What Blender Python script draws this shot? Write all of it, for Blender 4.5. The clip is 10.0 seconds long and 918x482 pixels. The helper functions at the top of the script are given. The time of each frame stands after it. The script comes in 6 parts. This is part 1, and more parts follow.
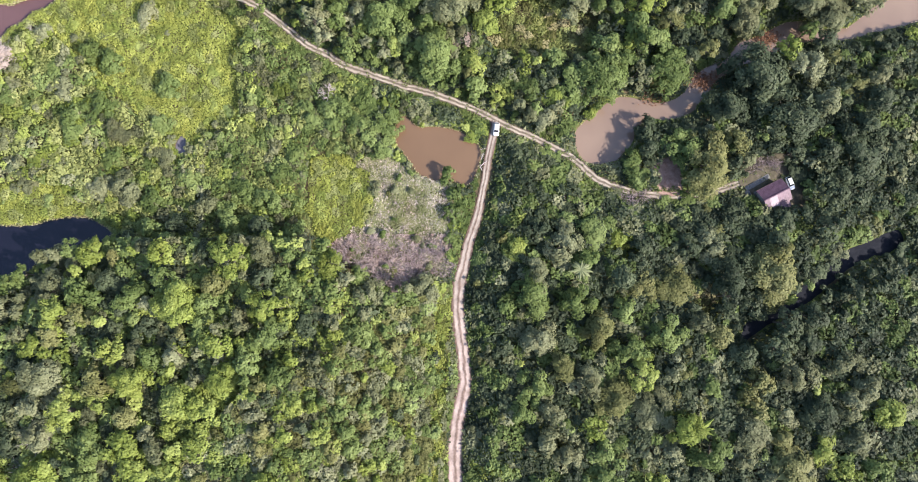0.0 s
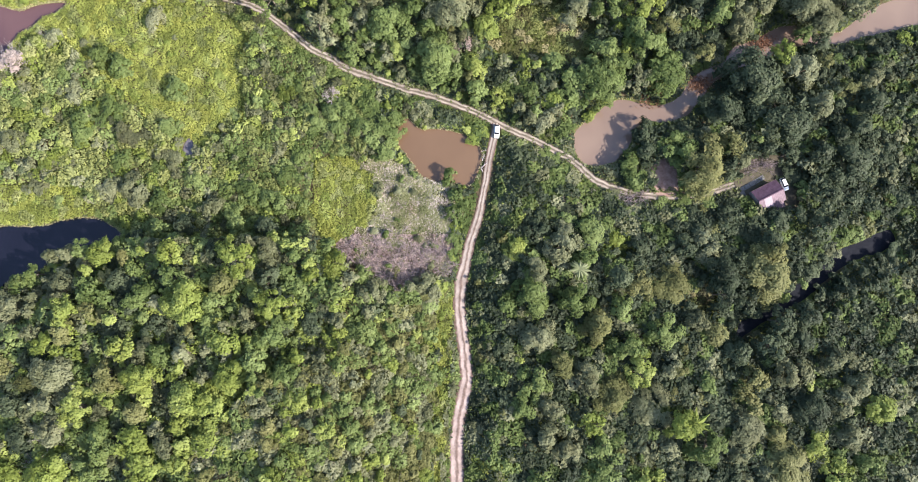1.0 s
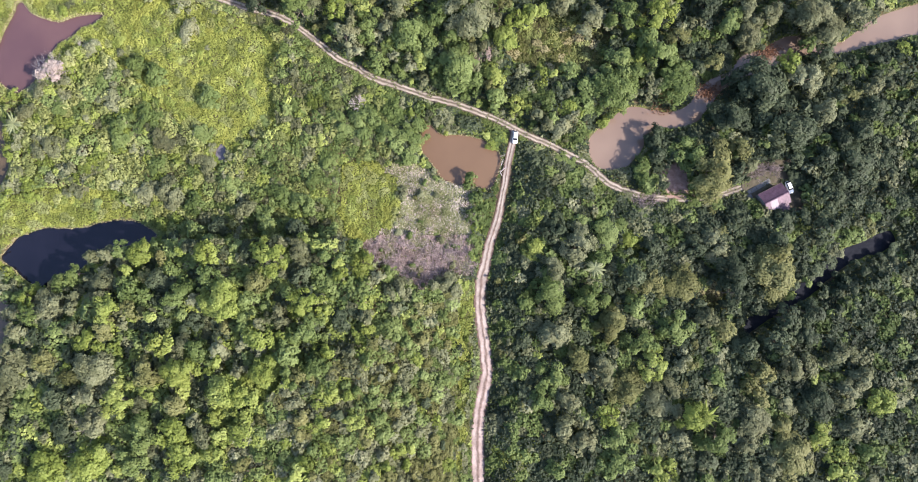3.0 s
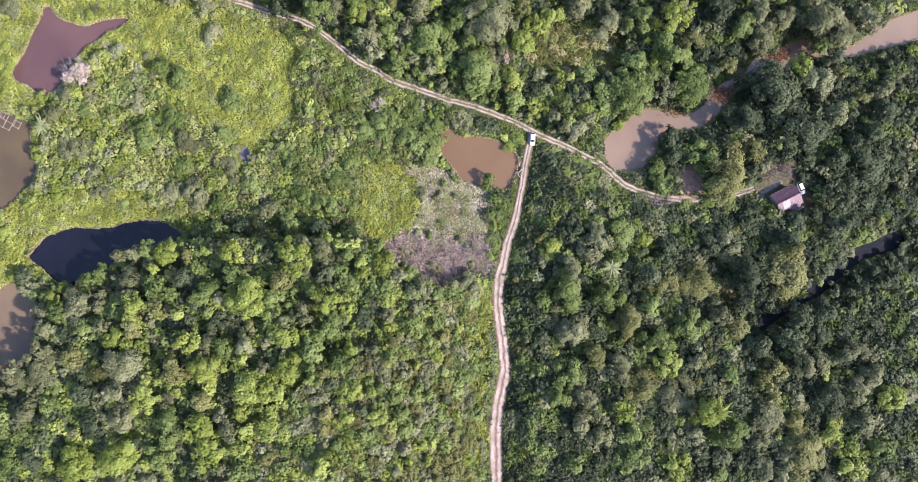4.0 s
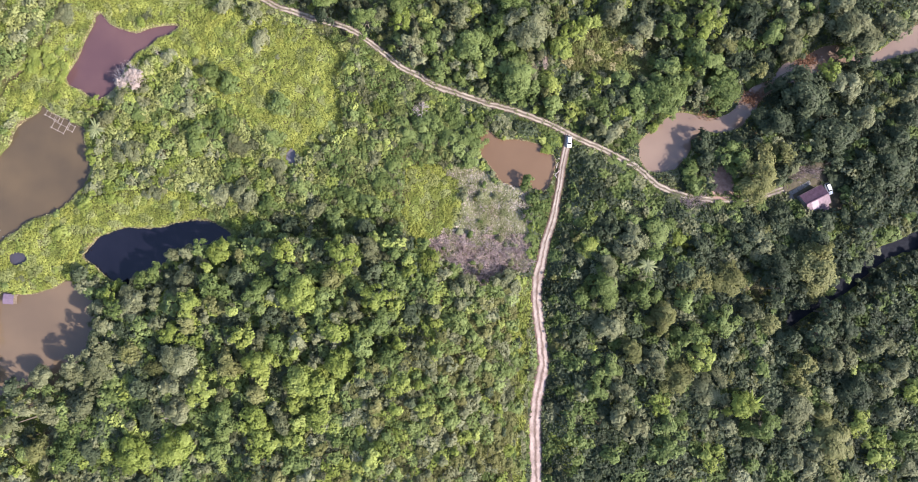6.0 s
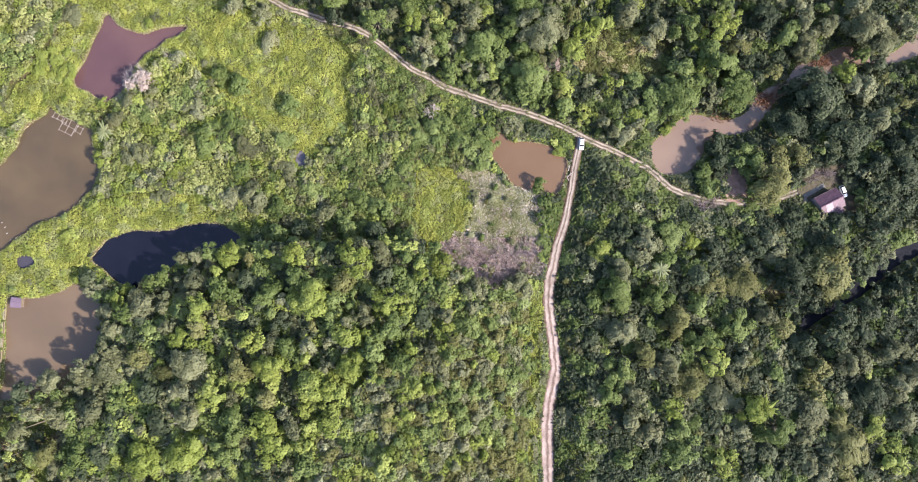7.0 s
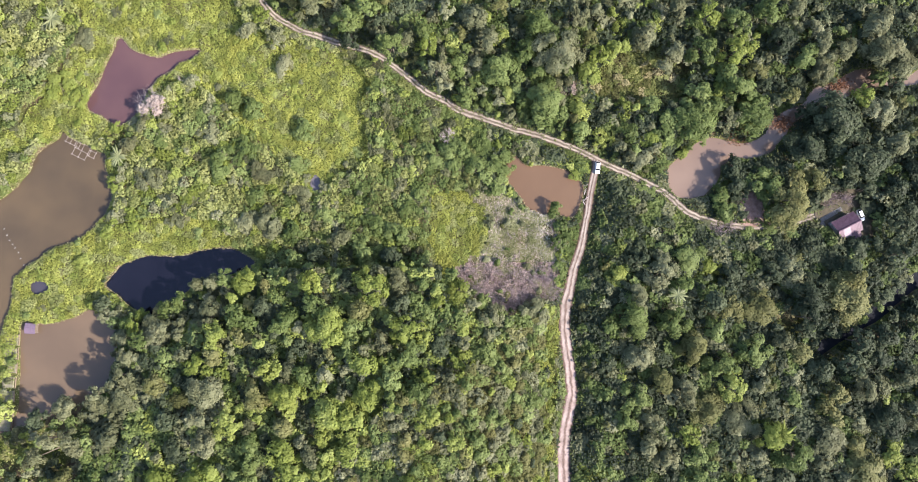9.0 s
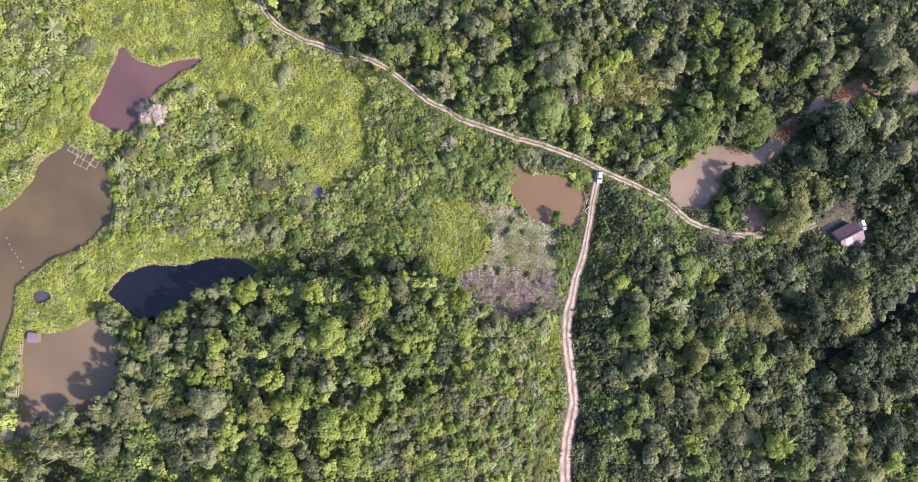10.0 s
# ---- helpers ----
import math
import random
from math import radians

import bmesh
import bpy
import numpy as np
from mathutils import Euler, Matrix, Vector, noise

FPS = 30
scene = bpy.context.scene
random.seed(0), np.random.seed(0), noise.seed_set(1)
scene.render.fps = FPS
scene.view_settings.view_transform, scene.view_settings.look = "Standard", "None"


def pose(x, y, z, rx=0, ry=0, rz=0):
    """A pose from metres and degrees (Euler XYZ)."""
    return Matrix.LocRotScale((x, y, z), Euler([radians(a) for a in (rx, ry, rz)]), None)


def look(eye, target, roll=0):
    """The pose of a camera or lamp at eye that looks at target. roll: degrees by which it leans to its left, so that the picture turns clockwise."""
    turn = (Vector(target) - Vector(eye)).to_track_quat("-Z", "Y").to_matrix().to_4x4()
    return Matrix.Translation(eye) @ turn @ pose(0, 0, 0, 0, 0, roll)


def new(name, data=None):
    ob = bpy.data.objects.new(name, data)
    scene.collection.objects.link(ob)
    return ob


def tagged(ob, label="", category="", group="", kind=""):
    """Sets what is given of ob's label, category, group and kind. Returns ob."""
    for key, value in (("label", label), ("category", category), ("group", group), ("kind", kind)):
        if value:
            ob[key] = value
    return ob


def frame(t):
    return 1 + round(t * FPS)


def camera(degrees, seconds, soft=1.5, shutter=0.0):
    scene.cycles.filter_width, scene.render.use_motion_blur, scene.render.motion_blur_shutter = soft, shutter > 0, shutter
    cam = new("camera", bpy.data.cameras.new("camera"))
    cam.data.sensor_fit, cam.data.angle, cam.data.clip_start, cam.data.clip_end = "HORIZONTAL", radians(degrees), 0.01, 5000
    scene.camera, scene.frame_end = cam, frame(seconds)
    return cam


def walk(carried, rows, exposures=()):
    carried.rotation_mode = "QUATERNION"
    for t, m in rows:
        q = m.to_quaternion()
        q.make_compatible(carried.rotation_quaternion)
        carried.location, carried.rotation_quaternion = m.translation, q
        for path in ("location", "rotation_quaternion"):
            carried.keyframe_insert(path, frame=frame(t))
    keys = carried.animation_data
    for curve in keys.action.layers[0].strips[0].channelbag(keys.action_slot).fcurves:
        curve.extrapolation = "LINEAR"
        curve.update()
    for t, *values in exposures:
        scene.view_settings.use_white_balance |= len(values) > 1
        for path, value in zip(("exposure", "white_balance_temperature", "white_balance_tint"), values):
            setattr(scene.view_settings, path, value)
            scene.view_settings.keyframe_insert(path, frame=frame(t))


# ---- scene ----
cam = camera(75.0, 10.0, soft=0.95)
PATH = [
    (0, (-12.48, -49.47, 202.48), (-12.54, -38.33, 2.79), -0.004),
    (0.5, (-12.59, -49.26, 204.43), (-12.65, -38.34, 4.73), -0.005),
    (1, (-12.98, -49.32, 207.1), (-13.03, -38.59, 7.39), -0.001),
    (1.5, (-13.89, -49.29, 209.66), (-13.93, -38.71, 9.94), -0.001),
    (2, (-15.47, -49.17, 212.19), (-15.52, -38.72, 12.46), -0.0),
    (2.5, (-17.73, -49.08, 214.84), (-17.77, -38.74, 15.11), -0.004),
    (4, (-27.24, -49.29, 221.9), (-27.28, -39.21, 22.15), -0.001),
    (4.5, (-31.71, -49.47, 224.3), (-31.75, -39.46, 24.55), -0.002),
    (5, (-36.11, -49.59, 226.44), (-36.14, -39.67, 26.69), -0.005),
    (5.5, (-39.71, -49.77, 228.8), (-39.74, -39.93, 29.04), 0.002),
    (6, (-42.5, -49.69, 229.92), (-42.53, -39.96, 30.16), -0.0),
    (7.5, (-48.55, -46.41, 227.33), (-48.58, -37.15, 27.55), -0.002),
    (8, (-50.22, -44.02, 227.29), (-50.24, -34.99, 27.49), 0.003),
    (8.5, (-51.76, -40.82, 227.44), (-51.78, -32.05, 27.63), 0.008),
    (9, (-52.75, -37.57, 227.48), (-52.76, -29.11, 27.65), 0.009),
    (9.5, (-53.29, -34.91, 227.52), (-53.31, -26.82, 27.69), 0.007),
    (10, (-53.57, -33.18, 227.81), (-53.58, -25.51, 27.96), 0.003),
]
walk(cam, [(t, look(eye, target, roll)) for t, eye, target, roll in PATH], exposures=[(0.0, 1.36, 6350.0, 13.5), (2.5, 1.36, 6250.0, 16.5), (5.0, 1.36, 6250.0, 18.5), (8.0, 1.36, 6400.0, 16.5), (10.0, 1.36, 6400.0, 17.5)])

# ---- sky and sun ----
SUN_UP, SUN_FROM = radians(35), radians(-25)  # height, and the way it stands, from +x towards +y
world = bpy.data.worlds.new("sky")
scene.world = world
world.use_nodes = True
sky = world.node_tree.nodes.new("ShaderNodeTexSky")
sky.sky_type, sky.sun_disc = "NISHITA", False
sky.sun_elevation, sky.sun_rotation = SUN_UP, math.pi / 2 - SUN_FROM
sky.air_density, sky.dust_density = 1.0, 1.5
world.node_tree.links.new(sky.outputs[0], world.node_tree.nodes["Background"].inputs[0])
world.node_tree.nodes["Background"].inputs[1].default_value = 0.155
sun = new("sun", bpy.data.lights.new("sun", "SUN"))
sun.data.energy, sun.data.angle, sun.data.color = 4.7, radians(0.7), (1.0, 0.94, 0.84)
sun_way = Vector((math.cos(SUN_UP) * math.cos(SUN_FROM), math.cos(SUN_UP) * math.sin(SUN_FROM), math.sin(SUN_UP)))
sun.matrix_world = look(sun_way * 300, (0, 0, 0))


# ---- materials ----
class Nodes:
    """A small wrapper for building a node material."""

    def __init__(self, name):
        self.mat = bpy.data.materials.new(name)
        self.mat.use_nodes = True
        self.tree = self.mat.node_tree
        self.bsdf = self.tree.nodes["Principled BSDF"]
        self.out = self.tree.nodes["Material Output"]

    def node(self, kind, **values):
        n = self.tree.nodes.new(kind)
        for key, value in values.items():
            n.inputs[key.replace("_", " ")].default_value = value
        return n

    def link(self, a, b):
        self.tree.links.new(a, b)

    def noise(self, scale, detail=3.0, rough=0.55, where=None):
        n = self.node("ShaderNodeTexNoise", Scale=scale, Detail=detail, Roughness=rough)
        self.link(where or self.place(), n.inputs["Vector"])
        return n.outputs["Fac"]

    def place(self):
        return self.tree.nodes.new("ShaderNodeNewGeometry").outputs["Position"]

    def ramp(self, fac, stops):
        r = self.tree.nodes.new("ShaderNodeValToRGB")
        while len(r.color_ramp.elements) < len(stops):
            r.color_ramp.elements.new(0.5)
        for e, (at, colour) in zip(r.color_ramp.elements, stops):
            e.position, e.color = at, (*colour, 1)
        self.link(fac, r.inputs[0])
        return r.outputs[0]

    def mix(self, fac, a, b, how="MIX"):
        m = self.tree.nodes.new("ShaderNodeMix")
        m.data_type, m.blend_type = "RGBA", how
        for value, slot in ((fac, 0), (a, 6), (b, 7)):
            if isinstance(value, (int, float)):
                m.inputs[slot].default_value = value
            elif isinstance(value, tuple):
                m.inputs[slot].default_value = (*value, 1)
            else:
                self.link(value, m.inputs[slot])
        return m.outputs[2]

    def maths(self, how, a, b=0.0):
        m = self.tree.nodes.new("ShaderNodeMath")
        m.operation = how
        for value, slot in ((a, 0), (b, 1)):
            if isinstance(value, (int, float)):
                m.inputs[slot].default_value = value
            else:
                self.link(value, m.inputs[slot])
        return m.outputs[0]

    def bump(self, height, strength=0.3, distance=0.05):
        b = self.node("ShaderNodeBump", Strength=strength, Distance=distance)
        self.link(height, b.inputs["Height"])
        self.link(b.outputs[0], self.bsdf.inputs["Normal"])

    def done(self, colour, rough=0.7, metal=0.0, spec=0.3):
        if isinstance(colour, tuple):
            self.bsdf.inputs["Base Color"].default_value = (*colour, 1)
        else:
            self.link(colour, self.bsdf.inputs["Base Color"])
        self.bsdf.inputs["Roughness"].default_value = rough
        self.bsdf.inputs["Metallic"].default_value = metal
        self.bsdf.inputs["Specular IOR Level"].default_value = spec
        return self.mat


def leaf_material(name, dark, main, light, through_light=0.25, broad=1.0, single=0.16, shift=0.17):
    """Foliage: tone by the plant, by broad patches and by the single spray of leaves, with light coming through."""
    n = Nodes(name)
    geo = n.tree.nodes.new("ShaderNodeNewGeometry")
    info = n.tree.nodes.new("ShaderNodeObjectInfo")
    patch = n.noise(0.13, 2.0, where=geo.outputs["Position"])
    blend = n.maths("ADD", n.maths("MULTIPLY", geo.outputs["Random Per Island"], single), n.maths("MULTIPLY", info.outputs["Random"], 0.3))
    blend = n.maths("ADD", blend, n.maths("MULTIPLY", n.maths("SUBTRACT", patch, 0.34), broad))
    own = n.tree.nodes.new("ShaderNodeAttribute")
    own.attribute_name = "tone"
    blend = n.maths("ADD", blend, shift)
    blend = n.maths("ADD", blend, n.maths("MULTIPLY", own.outputs["Fac"], 0.75))
    colour = n.ramp(blend, [(0.10, dark), (0.49, main), (0.97, light)])
    aged = n.ramp(n.noise(0.09, 3.0), [(0.5, (0, 0, 0)), (0.72, (0.45, 0.45, 0.45))])
    colour = n.mix(aged, colour, (main[0] * 1.15, main[1] * 0.97, main[2] * 0.9))
    mat = n.done(colour, 0.6, spec=0.12)
    glow = n.tree.nodes.new("ShaderNodeBsdfTranslucent")
    n.link(n.mix(0.5, colour, tuple(min(1, 1.25 * c) for c in light)), glow.inputs[0])
    both = n.tree.nodes.new("ShaderNodeMixShader")
    both.inputs[0].default_value = through_light
    n.link(n.bsdf.outputs[0], both.inputs[1])
    n.link(glow.outputs[0], both.inputs[2])
    n.link(both.outputs[0], n.out.inputs[0])
    return mat


LEAF = {
    "grey": leaf_material("grey_green_leaves", (0.036, 0.041, 0.020), (0.094, 0.102, 0.050), (0.21, 0.22, 0.125), 0.12),
    "lime": leaf_material("yellow_green_leaves", (0.055, 0.072, 0.014), (0.142, 0.178, 0.038), (0.265, 0.302, 0.09), 0.2),
    "mid": leaf_material("green_leaves", (0.030, 0.045, 0.013), (0.076, 0.105, 0.030), (0.17, 0.212, 0.074), 0.13),
    "deep": leaf_material("dark_green_leaves", (0.014, 0.020, 0.011), (0.034, 0.046, 0.024), (0.084, 0.102, 0.053), 0.08),
    "olive": leaf_material("olive_leaves", (0.044, 0.048, 0.016), (0.100, 0.104, 0.036), (0.18, 0.182, 0.075), 0.14),
}
GRASS = leaf_material("meadow_grass", (0.14, 0.165, 0.04), (0.285, 0.315, 0.076), (0.42, 0.44, 0.135), 0.35, 1.5, 0.06, 0.03)
UNDER = leaf_material("undergrowth_leaves", (0.035, 0.05, 0.018), (0.08, 0.10, 0.03), (0.15, 0.17, 0.06), 0.25)
STRAW = leaf_material("dry_stalks", (0.20, 0.165, 0.14), (0.42, 0.36, 0.31), (0.60, 0.53, 0.47), 0.1, 1.3)
LITTER = leaf_material("mauve_dead_twigs", (0.095, 0.068, 0.062), (0.215, 0.158, 0.144), (0.39, 0.305, 0.28), 0.05, 1.5)
BRUSH_GREEN = leaf_material("soft_green_grass", (0.075, 0.085, 0.035), (0.158, 0.168, 0.076), (0.27, 0.275, 0.14), 0.25, 1.8, 0.25, 0.0)
RUST = leaf_material("rust_brown_scrub", (0.06, 0.028, 0.018), (0.13, 0.065, 0.04), (0.22, 0.12, 0.07), 0.15)
THICKET_GREEN = leaf_material("thicket_creepers", (0.088, 0.108, 0.034), (0.185, 0.208, 0.07), (0.30, 0.32, 0.13), 0.28, 1.3, 0.2, 0.0)
REED = leaf_material("dry_bank_grass", (0.15, 0.135, 0.06), (0.27, 0.245, 0.125), (0.40, 0.36, 0.21), 0.2)
PALE_LEAF = leaf_material("pale_pinkish_dry_leaves", (0.13, 0.105, 0.09), (0.24, 0.20, 0.175), (0.37, 0.315, 0.285), 0.2)


def bark_material(name, dark, light):
    n = Nodes(name)
    return n.done(n.ramp(n.noise(3.0, 4.0), [(0.3, dark), (0.7, light)]), 0.85)


BARK = bark_material("bark", (0.07, 0.055, 0.04), (0.2, 0.17, 0.13))
DEAD = bark_material("dead_wood", (0.24, 0.2, 0.185), (0.46, 0.395, 0.375))
TWIG = bark_material("grey_twigs", (0.17, 0.13, 0.128), (0.36, 0.29, 0.285))
BAMBOO = bark_material("weathered_bamboo", (0.26, 0.22, 0.2), (0.48, 0.42, 0.38))


def ground_material():
    n = Nodes("forest_floor")
    soil = n.ramp(n.noise(0.35, 5.0), [(0.3, (0.045, 0.036, 0.022)), (0.7, (0.13, 0.095, 0.06))])
    moss = n.ramp(n.noise(1.3, 4.0), [(0.3, (0.045, 0.06, 0.016)), (0.7, (0.12, 0.14, 0.035))])
    cover = n.ramp(n.noise(0.09, 4.0), [(0.38, (0, 0, 0)), (0.55, (1, 1, 1))])
    n.bump(n.noise(2.2, 5.0), 0.5, 0.2)
    return n.done(n.mix(cover, soil, moss), 0.95, spec=0.1)


def earth_material(name, dark, light, scale=0.7):
    n = Nodes(name)
    broad, fine = n.noise(scale, 5.0), n.noise(scale * 9, 3.0)
    n.bump(fine, 0.4, 0.08)
    tone = n.maths("ADD", n.maths("MULTIPLY", broad, 0.7), n.maths("MULTIPLY", fine, 0.3))
    return n.done(n.ramp(tone, [(0.33, dark), (0.68, light)]), 0.95, spec=0.1)


def track_material(name, pale, far_pale, verge, ruts):
    """A dirt track: two pale wheel ruts, a duller crown between them and a ragged verge. The soil turns pinker to the south."""
    n = Nodes(name)
    uv = n.tree.nodes.new("ShaderNodeUVMap")
    split = n.tree.nodes.new("ShaderNodeSeparateXYZ")
    n.link(uv.outputs[0], split.inputs[0])
    wob = n.maths("MULTIPLY", n.maths("SUBTRACT", n.noise(0.3, 5.0, 0.65), 0.5), 0.75)
    side = n.maths("ABSOLUTE", n.maths("ADD", split.outputs[0], wob))
    rut = n.ramp(side, [(0.0, (0.12,) * 3), (ruts[0], (0.3,) * 3), (ruts[1], (1,) * 3), (ruts[2], (0.95,) * 3), (ruts[3], (0,) * 3)])
    worn = n.ramp(n.noise(0.22, 4.0), [(0.32, (0.45,) * 3), (0.62, (1,) * 3)])
    rut = n.mix(1.0, rut, worn, "MULTIPLY")
    where = n.tree.nodes.new("ShaderNodeSeparateXYZ")
    n.link(n.place(), where.inputs[0])
    south = n.tree.nodes.new("ShaderNodeMapRange")
    n.link(where.outputs[1], south.inputs[0])
    south.inputs[1].default_value, south.inputs[2].default_value = -30.0, -85.0
    tone = n.mix(south.outputs[0], pale, far_pale)
    dust = n.mix(n.ramp(n.noise(1.1, 5.0), [(0.3, (0.3,) * 3), (0.7, (0,) * 3)]), tone, verge)
    edge = n.ramp(n.noise(0.8, 5.0), [(0.35, tuple(0.5 * c for c in verge)), (0.68, verge)])
    n.bump(n.noise(4.0, 4.0), 0.5, 0.06)
    return n.done(n.mix(rut, edge, dust), 0.95, spec=0.1)


def water_material(name, deep, shallow, rough=0.03):
    n = Nodes(name)
    colour = n.ramp(n.noise(0.05, 3.0, 0.5), [(0.35, deep), (0.68, shallow)])
    n.bump(n.noise(1.6, 2.0), 0.02, 0.03)
    return n.done(colour, rough, spec=0.5)


def plain_material(name, colour, rough=0.5, metal=0.0, spec=0.4, worn=0.2, scale=2.0):
    n = Nodes(name)
    low = tuple(c * (1 - worn) for c in colour)
    return n.done(n.ramp(n.noise(scale, 4.0), [(0.35, low), (0.65, colour)]), rough, metal, spec)


GROUND = ground_material()
TRACK_N = track_material("dirt_track", (0.37, 0.315, 0.255), (0.37, 0.315, 0.255), (0.115, 0.09, 0.068), (0.14, 0.30, 0.50, 0.72))
TRACK_S = track_material("pale_dirt_track", (0.36, 0.315, 0.268), (0.40, 0.315, 0.28), (0.15, 0.102, 0.08), (0.10, 0.26, 0.54, 0.78))
CLAY_MAT = earth_material("bare_clay", (0.17, 0.10, 0.075), (0.33, 0.23, 0.19))
YARD_MAT = earth_material("trodden_earth", (0.05, 0.045, 0.03), (0.12, 0.10, 0.07))
BED_MAT = earth_material("pale_bed_earth", (0.12, 0.112, 0.078), (0.25, 0.23, 0.165))
WATER_A = water_material("purple_brown_water", (0.075, 0.040, 0.042), (0.095, 0.052, 0.05))
WATER_B = water_material("brown_water", (0.062, 0.045, 0.027), (0.088, 0.062, 0.034))
WATER_C = water_material("dark_water", (0.005, 0.005, 0.010), (0.009, 0.009, 0.016))
WATER_D = water_material("muddy_water", (0.108, 0.076, 0.050), (0.134, 0.094, 0.060))
WATER_G = water_material("grey_pool_water", (0.035, 0.032, 0.042), (0.06, 0.053, 0.064))
WATER_S = water_material("silvery_pool_water", (0.11, 0.10, 0.115), (0.16, 0.148, 0.162))
# Near-black bed of the creek gully: its deep shade is put into the colour.
SHADE_BED = earth_material("shade_dark_gully_bed", (0.008, 0.009, 0.013), (0.02, 0.021, 0.026))
WATER_P = water_material("terracotta_water", (0.118, 0.072, 0.041), (0.134, 0.083, 0.048))
WATER_R = water_material("river_water", (0.148, 0.103, 0.078), (0.184, 0.130, 0.096))

# ---- the plan: shores, tracks, clearings ----
LAKE_A = [(-184.9, 50.7), (-182.6, 50.3), (-179.6, 46.4), (-174.5, 44.1), (-168.9, 43.2), (-163.2, 45.0), (-154.2, 46.2), (-152.1, 45.1), (-156.4, 42.1), (-160.9, 40.2), (-164.2, 37.0), (-168.7, 34.3), (-171.5, 30.9), (-173.7, 27.0), (-175.2, 22.9), (-178.1, 19.5), (-181.8, 16.5), (-185.2, 16.9), (-190.9, 19.9), (-194.3, 21.7), (-196.4, 24.7), (-194.5, 28.5), (-191.9, 32.6), (-189.6, 38.8), (-188.1, 42.3), (-185.9, 46.4)]
LAKE_B = [(-204.7, 14.2), (-202.0, 11.5), (-196.3, 8.8), (-191.7, 6.5), (-188.3, 5.1), (-188.4, 1.3), (-186.5, -4.3), (-185.5, -10.0), (-186.7, -15.6), (-190.6, -21.2), (-194.9, -25.0), (-199.8, -28.4), (-206.4, -30.2), (-210.8, -33.5), (-217.4, -38.0), (-221.7, -42.5), (-222.1, -45.8), (-222.6, -51.4), (-224.6, -58.0), (-226.5, -66.9), (-227.4, -75.7), (-229.8, -102.0), (-259.7, -102.0), (-265.7, -58.1), (-258.1, -22.4), (-233.8, -14.5), (-227.1, -11.6), (-222.8, -7.8), (-217.3, -1.7), (-215.9, 2.4), (-213.1, 6.9), (-209.8, 8.7), (-206.5, 11.0)]
LAKE_C = [(-187.1, -44.6), (-183.8, -40.2), (-180.6, -36.8), (-176.1, -35.3), (-170.6, -33.5), (-163.9, -33.9), (-157.2, -33.5), (-151.6, -31.9), (-144.9, -30.8), (-138.2, -31.2), (-132.6, -34.1), (-130.3, -37.0), (-134.7, -39.7), (-143.6, -42.3), (-151.4, -44.6), (-159.1, -50.2), (-164.5, -55.7), (-170.1, -57.5), (-174.6, -54.6), (-179.1, -51.7), (-182.5, -48.4), (-185.5, -46.4)]
LAKE_D = [(-191.3, -54.2), (-186.8, -58.0), (-182.2, -61.9), (-182.1, -66.8), (-182.0, -72.3), (-184.1, -77.8), (-187.2, -84.4), (-193.7, -88.8), (-204.7, -92.1), (-213.4, -96.5), (-222.2, -99.8), (-228.8, -100.9), (-224.5, -96.5), (-219.7, -93.7), (-218.8, -88.9), (-218.7, -75.7), (-218.7, -59.8), (-214.5, -59.3), (-206.7, -59.5), (-201.2, -58.0), (-196.8, -56.4), (-193.5, -54.2)]
POND = [(-32.4, 5.0), (-29.7, 3.8), (-26.4, 1.1), (-20.8, 1.1), (-12.9, -0.2), (-8.4, -3.6), (-6.0, -4.9), (-4.9, -7.6), (-5.6, -11.2), (-6.5, -14.8), (-8.1, -17.5), (-10.1, -19.3), (-14.1, -18.2), (-20.8, -17.5), (-25.8, -15.8), (-28.7, -12.4), (-31.1, -8.6), (-33.8, -5.2), (-34.7, -0.7)]
RIVER = [(27.5, 0.1), (32.1, 4.6), (37.8, 9.2), (42.3, 11.7), (46.8, 11.9), (54.0, 10.5), (60.8, 11.0), (65.3, 14.2), (68.6, 19.4), (73.6, 22.8), (79.5, 25.1), (82.8, 29.7), (86.0, 31.8), (92.4, 34.0), (97.4, 37.3), (104.9, 38.9), (110.5, 37.0), (116.1, 35.7), (121.8, 37.1), (131.1, 44.0), (144.8, 49.7), (158.5, 52.0), (158.1, 41.7), (144.5, 38.3), (130.8, 34.8), (121.7, 32.3), (114.9, 32.0), (108.1, 31.6), (101.3, 29.7), (93.3, 26.1), (84.2, 22.6), (77.6, 18.8), (72.7, 13.1), (67.4, 6.9), (60.2, 4.0), (53.9, 4.0), (48.5, 1.5), (47.5, -3.0), (43.8, -7.8), (39.7, -10.7), (33.0, -11.6), (28.1, -8.5)]
PUDDLE_1 = [(-214.7, -44.7), (-211.4, -43.6), (-208.9, -44.7), (-209.3, -46.9), (-212.4, -48.0), (-214.6, -46.9)]
PUDDLE_2 = [(-108.7, -3.8), (-107.2, -2.9), (-106.2, -5.4), (-106.4, -8.7), (-108.0, -8.7), (-109.1, -6.5)]
CREEK = [(81.6, -69.7), (85.7, -64.4), (93.4, -58.4), (101.3, -54.3), (107.4, -48.8), (115.2, -42.9), (124.1, -38.3), (137.1, -33.7), (137.0, -39.9), (125.3, -44.0), (116.6, -49.3), (109.5, -55.4), (102.3, -60.4), (93.8, -64.8), (85.5, -71.2), (84.6, -72.5)]
